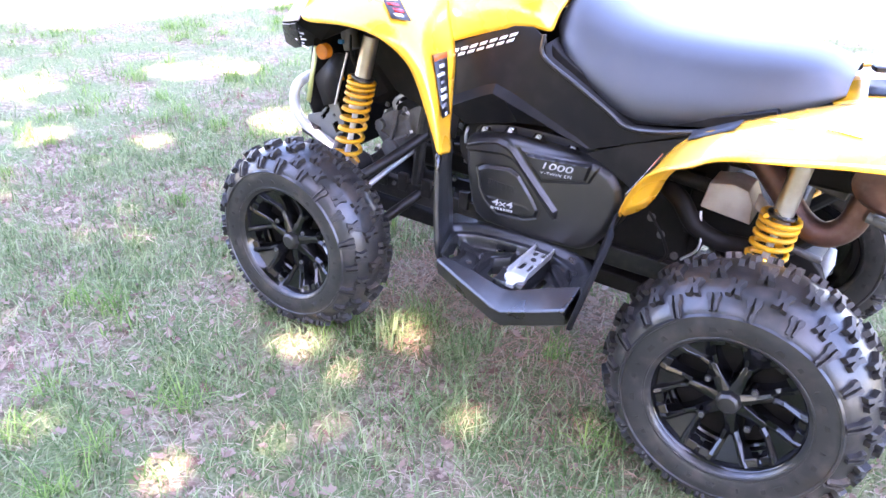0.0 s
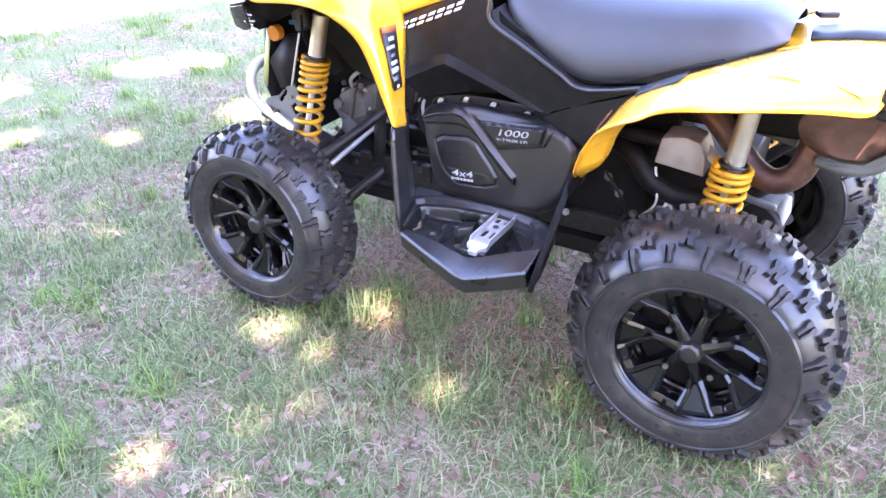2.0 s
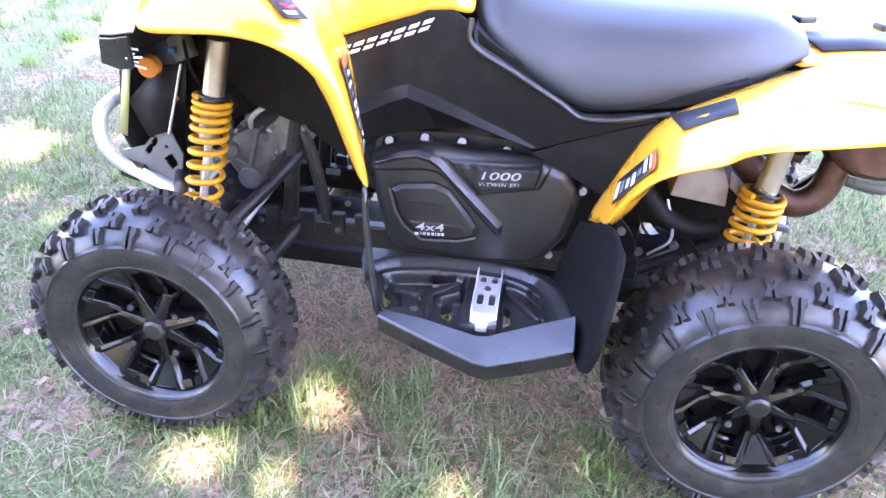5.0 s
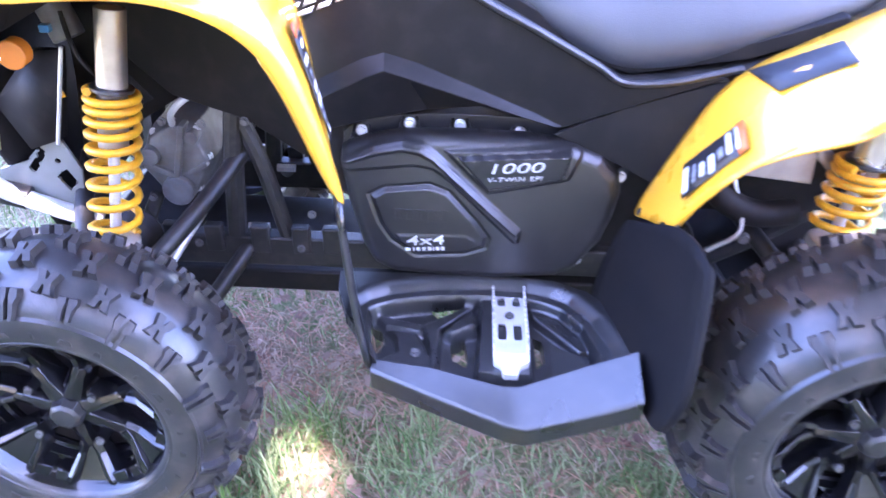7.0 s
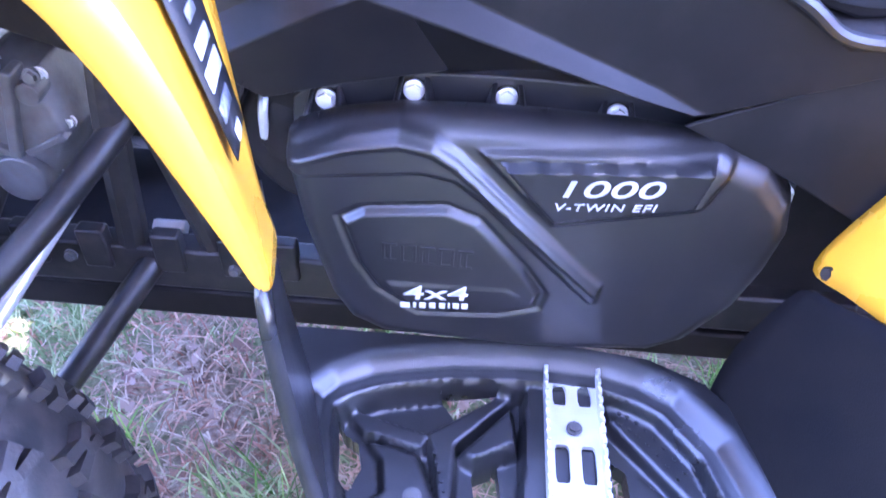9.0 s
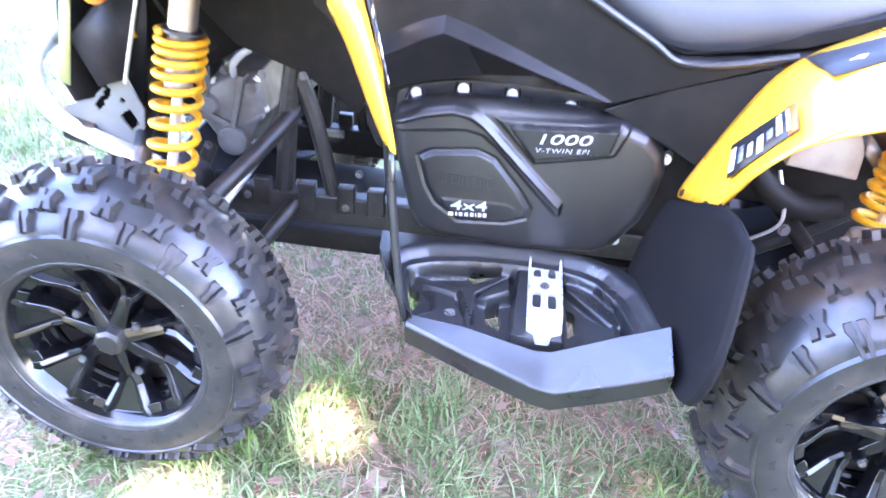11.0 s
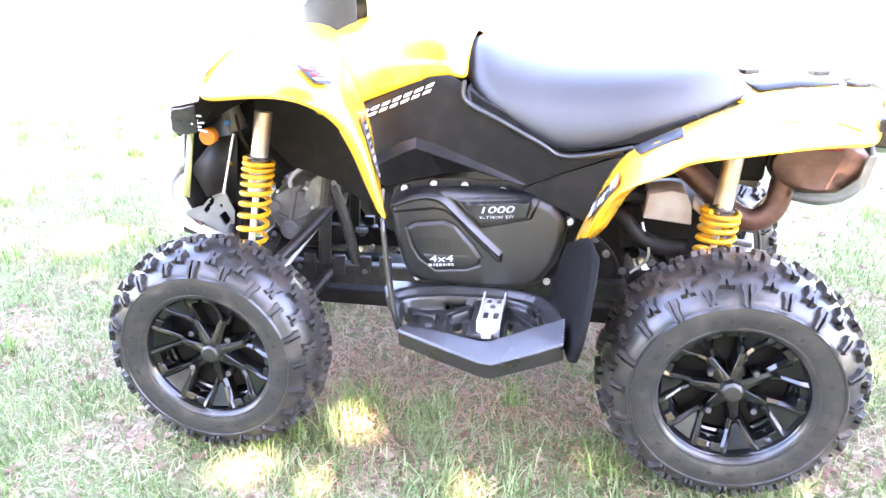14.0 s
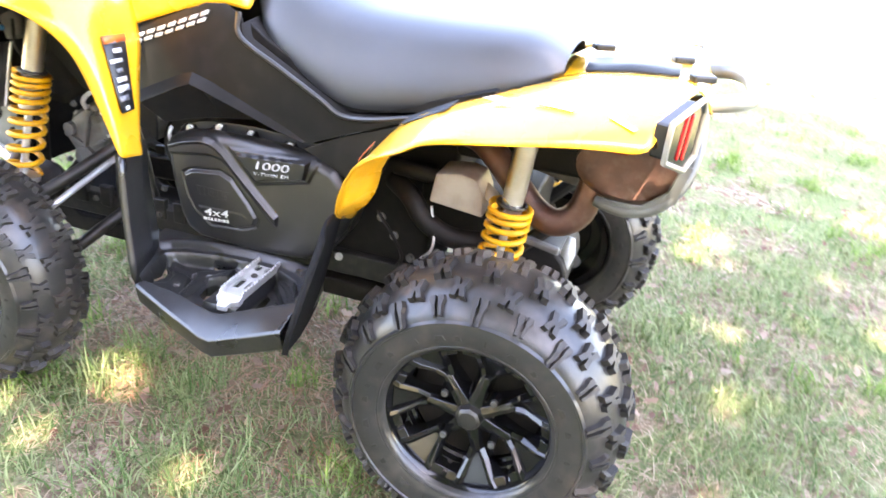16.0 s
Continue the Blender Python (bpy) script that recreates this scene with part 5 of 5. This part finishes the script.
part("tail_deck", grid([side(r, 1) for r in ([(0.645, -0.205, 0.900), (0.645, -0.10, 0.895), (0.645, 0.10, 0.895), (0.645, 0.205, 0.900)], [(0.74, -0.202, 0.936), (0.74, -0.12, 0.920), (0.74, 0.12, 0.920), (0.74, 0.202, 0.936)], [(0.86, -0.202, 0.951), (0.87, -0.12, 0.930), (0.87, 0.12, 0.930), (0.86, 0.202, 0.951)], [(0.955, -0.242, 0.949), (0.97, -0.12, 0.925), (0.97, 0.12, 0.925), (0.955, 0.242, 0.949)], [(0.965, -0.24, 0.90), (0.985, -0.12, 0.87), (0.985, 0.12, 0.87), (0.965, 0.24, 0.90)])]), YELLOW, quad, "yellow tail deck behind the seat", 50, 0, 0.004, 2)
for y in (-0.05,):
    part("grip_patch", grid([[Vector((0.71, y - 0.06, 0.920)), Vector((0.70, y + 0.08, 0.920))], [Vector((0.80, y - 0.07, 0.935)), Vector((0.80, y + 0.09, 0.935))], [Vector((0.90, y - 0.05, 0.938)), Vector((0.90, y + 0.06, 0.938))]]), PATCH, quad, "dark grey grip patch", 60, 0, 0.006)
for x, y in ((0.72, 0.10), (0.90, 0.09), (0.945, -0.09)):
    part("tie_hook", box((x, y, 0.938), (0.05, 0.035, 0.016), pose(0, 0, 0, 0, 0, 25)), BLACK, quad, "black tie-down hook", 30, 0.005)
part("rear_bumper", tube([(0.79, -0.245, 0.690), (0.85, -0.262, 0.686), (0.91, -0.262, 0.705), (0.95, -0.245, 0.755), (0.965, -0.19, 0.81), (0.97, 0.0, 0.83), (0.965, 0.19, 0.81), (0.95, 0.245, 0.755), (0.91, 0.262, 0.705), (0.85, 0.262, 0.686)], 0.012, 14), GUNMETAL, quad, "grey painted rear bumper tube")
part("grab_bar", tube([(0.93, -0.17, 0.90), (1.005, -0.165, 0.912), (1.045, -0.11, 0.915), (1.055, 0.0, 0.916), (1.045, 0.11, 0.915), (1.005, 0.165, 0.912), (0.93, 0.17, 0.90)], 0.017, 14), PEWTER, quad, "silver rear grab bar")
part("bumper_plate", grid([side(r, 1) for r in ([(0.80, -0.255, 0.700), (0.80, -0.258, 0.682)], [(0.88, -0.270, 0.708), (0.885, -0.270, 0.682)], [(0.925, -0.265, 0.745), (0.945, -0.262, 0.722)], [(0.940, -0.26, 0.80), (0.962, -0.258, 0.80)])]), GUNMETAL, quad, "", 30, 0.003, 0.008)

# ---- ground ----
def soil_material():
    m = bpy.data.materials.new("grassy_soil")
    m.use_nodes = True
    nt = m.node_tree
    b = nt.nodes["Principled BSDF"]
    b.inputs["Roughness"].default_value = 0.95
    b.inputs["Specular IOR Level"].default_value = 0.15
    co = nt.nodes.new("ShaderNodeTexCoord")

    def field(scale, detail=6):
        n = nt.nodes.new("ShaderNodeTexNoise")
        n.inputs["Scale"].default_value, n.inputs["Detail"].default_value = scale, detail
        nt.links.new(co.outputs["Object"], n.inputs["Vector"])
        return n.outputs["Fac"]

    def mixed(fac, a, b_, lo, hi):
        r = nt.nodes.new("ShaderNodeMapRange")
        r.inputs[1].default_value, r.inputs[2].default_value = lo, hi
        nt.links.new(fac, r.inputs[0])
        x = nt.nodes.new("ShaderNodeMix")
        x.data_type = 'RGBA'
        nt.links.new(r.outputs[0], x.inputs[0])
        for sock, v in ((x.inputs[6], a), (x.inputs[7], b_)):
            if isinstance(v, tuple):
                sock.default_value = (*v, 1)
            else:
                nt.links.new(v, sock)
        return x.outputs[2]

    straw = mixed(field(90), (0.23, 0.147, 0.105), (0.50, 0.38, 0.30), 0.35, 0.65)
    earth = mixed(field(30), (0.165, 0.105, 0.080), straw, 0.38, 0.55)
    green = mixed(field(120), (0.095, 0.140, 0.052), (0.245, 0.258, 0.130), 0.35, 0.65)
    nt.links.new(mixed(field(3.2), earth, green, 0.36, 0.55), b.inputs["Base Color"])
    bp = nt.nodes.new("ShaderNodeBump")
    bp.inputs["Strength"].default_value, bp.inputs["Distance"].default_value = 0.8, 0.02
    nt.links.new(field(45), bp.inputs["Height"])
    nt.links.new(bp.outputs[0], b.inputs["Normal"])
    return m


def lumps(x, y):
    return 0.012 * noise.noise(Vector((x * 1.3, y * 1.3, 0.3))) + 0.006 * noise.noise(Vector((x * 5, y * 5, 1.7)))


bm = bmesh.new()
def spread(n, near, far):
    """Even steps near the middle, wider and wider steps to the horizon."""
    out = []
    for i in range(-n, n + 1):
        u = i / n
        out.append(near * u + (far - near) * math.copysign(abs(u) ** 9, u))
    return out


gx, gy = spread(60, 6, 900), spread(60, 6, 900)
vs = [[bm.verts.new((x, y, lumps(x, y) * max(0, 1 - math.hypot(x, y) / 8) - 0.004)) for x in gx] for y in gy]
for a, b in zip(vs, vs[1:]):
    for i in range(len(gx) - 1):
        bm.faces.new((a[i], a[i + 1], b[i + 1], b[i]))
ground = part("ground", bm, soil_material(), None, "", 80)
tagged(ground, "patchy lawn soil with straw and thin grass", "ground", kind="structure")


def leaf_material(name, a, b_, rough=0.6, through=0.35):
    m = material(name, a, rough, second=b_, island=True, rough_var=0.05, spec=0.3)
    m.node_tree.nodes["Principled BSDF"].inputs["Subsurface Weight"].default_value = 0.0
    nt = m.node_tree
    pb = nt.nodes["Principled BSDF"]
    tr = nt.nodes.new("ShaderNodeBsdfTranslucent")
    ms = nt.nodes.new("ShaderNodeMixShader")
    ms.inputs[0].default_value = through
    nt.links.new(pb.inputs["Base Color"].links[0].from_socket, tr.inputs[0])
    nt.links.new(pb.outputs[0], ms.inputs[1])
    nt.links.new(tr.outputs[0], ms.inputs[2])
    nt.links.new(ms.outputs[0], nt.nodes["Material Output"].inputs[0])
    return m


rng = np.random.default_rng(7)


def patches(x, y, scale, seed):
    """Smooth random field between 0 and 1."""
    r = np.random.default_rng(seed)
    out = np.zeros_like(x)
    for k in range(14):
        a = r.uniform(0, 2 * np.pi)
        f = scale * r.uniform(0.6, 1.9)
        out += np.sin(f * (x * np.cos(a) + y * np.sin(a)) + r.uniform(0, 6.28))
    return 1 / (1 + np.exp(-out / 1.8))


def blades(name, x, y, height, width, bend, mat, label, lie=0.0):
    """Curved grass blades, each with its own lean."""
    n = len(x)
    a = rng.uniform(0, 2 * np.pi, n)
    lean = rng.uniform(0.15, 1.0, n) * bend
    dx, dy = np.cos(a), np.sin(a)
    px, py = -dy, dx
    tw = rng.uniform(-0.6, 0.6, n)
    qx, qy = px * np.cos(tw) + dx * np.sin(tw), py * np.cos(tw) + dy * np.sin(tw)
    z0 = rng.uniform(-0.004, 0.004, n)
    up = 1 - lie
    co = np.zeros((n, 7, 3))
    for k, (f, w) in enumerate(((0, 1), (0.4, 0.85), (0.75, 0.55), (1.0, 0.0))):
        cx, cy = x + dx * lean * height * f ** 1.8, y + dy * lean * height * f ** 1.8
        cz = z0 + height * (f - 0.35 * lean * f * f) * up + 0.006 * lie * np.sin(f * 3)
        for j, sgn in enumerate((-1, 1)):
            if k == 3 and j:
                continue
            i = 2 * k + j
            co[:, i, 0], co[:, i, 1], co[:, i, 2] = cx + sgn * qx * width * w / 2, cy + sgn * qy * width * w / 2, cz
    tri = np.array([0, 1, 3, 0, 3, 2, 2, 3, 5, 2, 5, 4, 4, 5, 6])
    idx = (np.arange(n)[:, None] * 7 + tri[None, :]).ravel()
    me = bpy.data.meshes.new(name)
    me.vertices.add(n * 7)
    me.vertices.foreach_set("co", co.ravel())
    me.loops.add(len(idx))
    me.loops.foreach_set("vertex_index", idx)
    me.polygons.add(len(idx) // 3)
    me.polygons.foreach_set("loop_start", np.arange(0, len(idx), 3))
    me.update(calc_edges=True)
    me.validate()
    me.materials.append(mat)
    me.shade_smooth()
    return tagged(new(name, me), label, "grass", kind="stuff")


def scatter(n, x0, x1, y0, y1):
    return rng.uniform(x0, x1, n), rng.uniform(y0, y1, n)


GRASS = leaf_material("grass_blade", (0.07, 0.140, 0.035), (0.39, 0.43, 0.22))
TUFT = leaf_material("tuft_blade", (0.08, 0.18, 0.03), (0.30, 0.42, 0.12))
STRAW = leaf_material("dry_straw", (0.25, 0.15, 0.10), (0.56, 0.43, 0.31), through=0.15)
DEAD = leaf_material("dead_leaf", (0.15, 0.070, 0.045), (0.40, 0.28, 0.21), through=0.1)

def thinned(x, y, x0, x1, y1, w=0.9):
    """Fewer and fewer towards the far border of a stretch."""
    ok = rng.uniform(0, 1, len(x)) < np.clip(np.minimum(np.minimum(x - x0, x1 - x), y1 - y) / w, 0, 1)
    return x[ok], y[ok]


x1, y1 = thinned(*scatter(160000, -2.8, 2.8, -1.6, 1.8), -2.8, 2.8, 1.8)
x2, y2 = scatter(130000, -6.5, 5.5, -1.6, 8.0)
x, y = np.concatenate([x1, x2]), np.concatenate([y1, y2])
under = np.where((np.abs(x + 0.05) < 0.55) & (y > -0.34) & (y < 0.5), 0.12, 1.0)      # thin growth below the machine
keep = rng.uniform(0, 1, len(x)) < under * (0.15 + 0.80 * patches(x, y, 9, 3) * (0.35 + 0.65 * patches(x, y, 30, 5)))
x, y = x[keep], y[keep]
blades("short_grass", x, y, rng.uniform(0.022, 0.070, len(x)), rng.uniform(0.0026, 0.0058, len(x)), 1.3, GRASS, "short thin grey-green grass growing in patches")
# taller tufts
cx, cy = scatter(900, -5, 4, -1.6, 5.0)
ok = patches(cx, cy, 5, 11) > 0.45
cx, cy = cx[ok], cy[ok]
k = rng.integers(12, 55, len(cx))
x, y = np.repeat(cx, k) + rng.normal(0, 0.03, k.sum()), np.repeat(cy, k) + rng.normal(0, 0.03, k.sum())
blades("grass_tufts", x, y, rng.uniform(0.04, 0.12, len(x)), rng.uniform(0.0025, 0.0052, len(x)), 1.2, TUFT, "taller bright green grass tufts")
x1, y1 = thinned(*scatter(64000, -2.8, 2.8, -1.6, 1.9), -2.8, 2.8, 1.9)
x2, y2 = scatter(30000, -6, 5, -1.6, 6)
x, y = np.concatenate([x1, x2]), np.concatenate([y1, y2])
below = (np.abs(x + 0.05) < 0.6) & (y > -0.4) & (y < 0.6)
keep = rng.uniform(0, 1, len(x)) < np.where(below, 1.0, 1.15 - patches(x, y, 9, 3))
x, y = x[keep], y[keep]
blades("dry_grass", x, y, rng.uniform(0.03, 0.10, len(x)), rng.uniform(0.002, 0.0042, len(x)), 1.2, STRAW, "flattened dry straw-coloured grass", 0.82)


LITTER = leaf_material("brown_litter", (0.27, 0.115, 0.07), (0.60, 0.38, 0.26), through=0.1)
x, y = scatter(26000, -1.0, 0.95, -0.75, 0.8)
keep = rng.uniform(0, 1, len(x)) < np.clip(1.15 - np.hypot(x / 0.95, (y - 0.02) / 0.72), 0, 1) * (0.35 + 0.65 * patches(x, y, 12, 21))
x, y = x[keep], y[keep]
blades("brown_litter", x, y, rng.uniform(0.03, 0.09, len(x)), rng.uniform(0.002, 0.005, len(x)), 1.3, LITTER, "loose brown needles and straw below the quad bike", 0.8)
cx, cy = np.concatenate([rng.uniform(-0.45, -0.05, 18), rng.uniform(-0.30, 0.35, 9)]), np.concatenate([rng.uniform(-0.50, -0.25, 18), rng.uniform(-0.80, -0.52, 9)])
k = rng.integers(14, 40, len(cx))
x, y = np.repeat(cx, k) + rng.normal(0, 0.028, k.sum()), np.repeat(cy, k) + rng.normal(0, 0.028, k.sum())
blades("grass_clumps", x, y, rng.uniform(0.04, 0.13, len(x)), rng.uniform(0.0028, 0.0055, len(x)), 1.25, GRASS, "lush green grass clumps beside the foot well")


def dead_leaves(n):
    bm = bmesh.new()
    r = random.Random(4)
    for i in range(n):
        x, y = r.uniform(-2.6, 2.2), r.uniform(-1.6, 2.4)
        if patches(np.array([x]), np.array([y]), 9, 3)[0] > 0.55 and r.random() < 0.75 and not (abs(x) < 0.6 and -0.4 < y < 0.6):
            continue
        s = r.uniform(0.009, 0.026)
        m = Matrix.Translation((x, y, r.uniform(0.006, 0.016))) @ pose(0, 0, 0, r.uniform(-25, 25), r.uniform(-25, 25), r.uniform(0, 360)) @ Matrix.Scale(s, 4)
        edge = []
        for k in range(12):
            a = 2 * math.pi * k / 12
            rad = (1.0 if k % 2 == 0 else 0.72) * r.uniform(0.75, 1.15) * (0.55 + 0.45 * abs(math.cos(a)))
            edge.append(bm.verts.new(m @ Vector((rad * math.cos(a), rad * math.sin(a) * 0.9, 0.25 * rad * rad * r.uniform(0.2, 1)))))
        c = bm.verts.new(m @ Vector((0, 0, 0)))
        for k in range(12):
            bm.faces.new((edge[k], edge[(k + 1) % 12], c))
    return bm


tagged(part("dead_leaves", dead_leaves(6500), DEAD, None, "", 80), "brown curled dead oak leaves lying in the grass", "leaves", kind="stuff")

# ---- unseen shade tree, added behind the camera ----
BARK = material("bark", (0.13, 0.10, 0.075), 0.9, second=(0.07, 0.055, 0.045), scale=6, bump=0.9, bump_scale=40)
CROWN = leaf_material("oak_leaf", (0.045, 0.085, 0.02), (0.09, 0.14, 0.035))
# Ground x, y and radius of each sun patch; leaves on its rays are left out.
GAPS = [(-3.54, 0.31, 0.22), (-2.73, -0.06, 0.14), (-3.16, 1.15, 0.22), (-2.95, 1.44, 0.18), (-2.27, 0.23, 0.11), (-2.0, 0.85, 0.20), (-0.33, -0.43, 0.060), (-0.37, -0.35, 0.055), (0.05, -0.59, 0.050),
        (-0.55, -0.630, 0.085), (1.22, 0.60, 0.06), (1.17, 1.38, 0.09), (-4.9, 1.6, 0.35), (-0.45, -1.24, 0.05), (-0.86, -1.31, 0.05), (1.22, 0.17, 0.06), (1.40, -0.29, 0.08), (1.10, 1.17, 0.07), (1.75, 0.78, 0.08),
        (0.30, 0.05, 0.14), (0.45, 0.11, 0.15), (0.60, 0.13, 0.16), (0.69, 0.15, 0.13), (0.80, 0.34, 0.06), (-0.76, 0.10, 0.15), (-0.63, 0.13, 0.16), (-0.55, 0.26, 0.14), (-0.70, 0.28, 0.14),
        (-2.4, 2.2, 0.16), (-1.5, 2.6, 0.18), (1.9, 1.9, 0.14), (2.3, 1.0, 0.12), (-0.3, 3.2, 0.2), (0.9, 3.0, 0.16)]
# Ground x, y and spread of stray sun spots closed with extra leaves.
FILLER_LEAVES = [(-0.43, -0.09, 0.10), (0.034, 0.338, 0.10), (-0.59, 0.0, 0.08), (0.285, -0.067, 0.08), (-0.40, -0.12, 0.06), (0.27, 0.27, 0.08), (0.337, 0.335, 0.05)]
tree = holder("shade_tree", (1.2, -8.6, 0))
tagged(tree, "unseen broad leafy tree added to shade the lawn", "tree")
part("trunk", tube([(0, 0, -0.1), (0.05, 0.1, 2.5), (0.0, 0.2, 5.0), (0.1, 0.3, 7.2), (0.2, 0.5, 9.0)], 0.24, 14), BARK, tree)
for pts in ([(0, 0.2, 5.0), (0.9, 0.6, 6.6), (2.4, 1.2, 8.2)], [(0.1, 0.3, 5.6), (-1.4, 0.7, 7.2), (-3.2, 1.4, 8.4)], [(0.1, 0.3, 6.2), (1.2, 1.0, 7.4), (2.6, 2.0, 8.2)], [(0, 0.2, 6.0), (-0.6, 1.0, 7.4), (-1.2, 2.0, 8.3)]):
    part("limb", tube(pts, 0.07, 10), BARK, tree)


def crown(n):
    """Leaves added to shade the lawn, with gaps cut so that the sun falls in chosen patches."""
    r = np.random.default_rng(12)
    m = n * 2
    gx, gy, h = r.uniform(-5.6, 4.6, m), r.uniform(-4.2, 5.6, m), r.uniform(8.6, 10.6, m)
    border = np.where(gx < -3, 4.5 + (gx + 3) * 1.5, np.where(gx < 1.3, 5.2, 5.2 - (gx - 1.3) * 1.7))
    ok = gy < border + 0.35 * np.sin(gx * 2.9) + 0.25 * np.sin(gx * 7.1)      # ragged far border of the shade
    for a, b, c in GAPS:
        ok &= (gx - a) ** 2 + (gy - b) ** 2 > (c * r.uniform(0.75, 1.25, m)) ** 2
    gx, gy, h = gx[ok][:n], gy[ok][:n], h[ok][:n]
    for a, b, c in FILLER_LEAVES:                                                     # dense filler leaves that block stray sun
        gx, gy, h = np.append(gx, a + r.normal(0, c, 90)), np.append(gy, b + r.normal(0, c, 90)), np.append(h, r.uniform(8.6, 10.6, 90))
    n = len(gx)
    at = np.stack([gx, gy, np.zeros(n)], 1) + np.outer(h / SUN_DIR.z, np.array(SUN_DIR)) - np.array((1.2, -8.6, 0))
    up = np.stack([r.uniform(-0.7, 0.7, n), r.uniform(-0.7, 0.7, n), np.ones(n)], 1)
    up /= np.linalg.norm(up, axis=1)[:, None]
    turn = r.uniform(0, 2 * np.pi, n)
    u = np.cross(up, np.stack([np.cos(turn), np.sin(turn), np.zeros(n)], 1))
    u /= np.linalg.norm(u, axis=1)[:, None]
    v = np.cross(up, u) * 0.55
    s = r.uniform(0.05, 0.10, n)[:, None]
    verts = np.stack([at - u * s, at - v * s, at + u * s, at + v * s], 1).reshape(-1, 3)
    me = bpy.data.meshes.new("crown")
    me.from_pydata(verts.tolist(), [], np.arange(4 * n).reshape(-1, 4).tolist())
    me.materials.append(CROWN)
    ob = new("crown", me)
    ob.parent = tree
    return ob


crown(78000)

# ---- foliage wall added behind the camera ----
def woods(n):
    """A ragged wall of foliage along the far side of the lawn, out of view, added to darken reflections."""
    r = np.random.default_rng(31)
    verts, quads = [], []
    for k in range(n):
        x = r.uniform(-22, 20)
        top = 7.5 + 1.5 * math.sin(x * 0.7) + 0.8 * math.sin(x * 1.9 + 1)
        z = top * r.uniform(0, 1) ** 0.8
        y = -10.2 - 0.06 * x * x / 4 + 0.9 * math.sin(x * 1.1) * math.sin(z * 0.9) + r.normal(0, 0.35) - 0.2 * z / 8
        s = r.uniform(0.16, 0.34)
        q = Euler(r.uniform(-1.2, 1.2, 3)).to_matrix()
        for u, v in ((-1, 0), (0, -0.6), (1, 0), (0, 0.6)):
            verts.append(Vector((x, y, z)) + q @ Vector((u * s, 0.15 * s * u, v * s)))
        quads.append((4 * k, 4 * k + 1, 4 * k + 2, 4 * k + 3))
    me = bpy.data.meshes.new("woods")
    me.from_pydata(verts, [], quads)
    me.materials.append(CROWN)
    return tagged(new("woods", me), "unseen green foliage wall added to darken reflections", "woods", kind="stuff")


woods(16000)
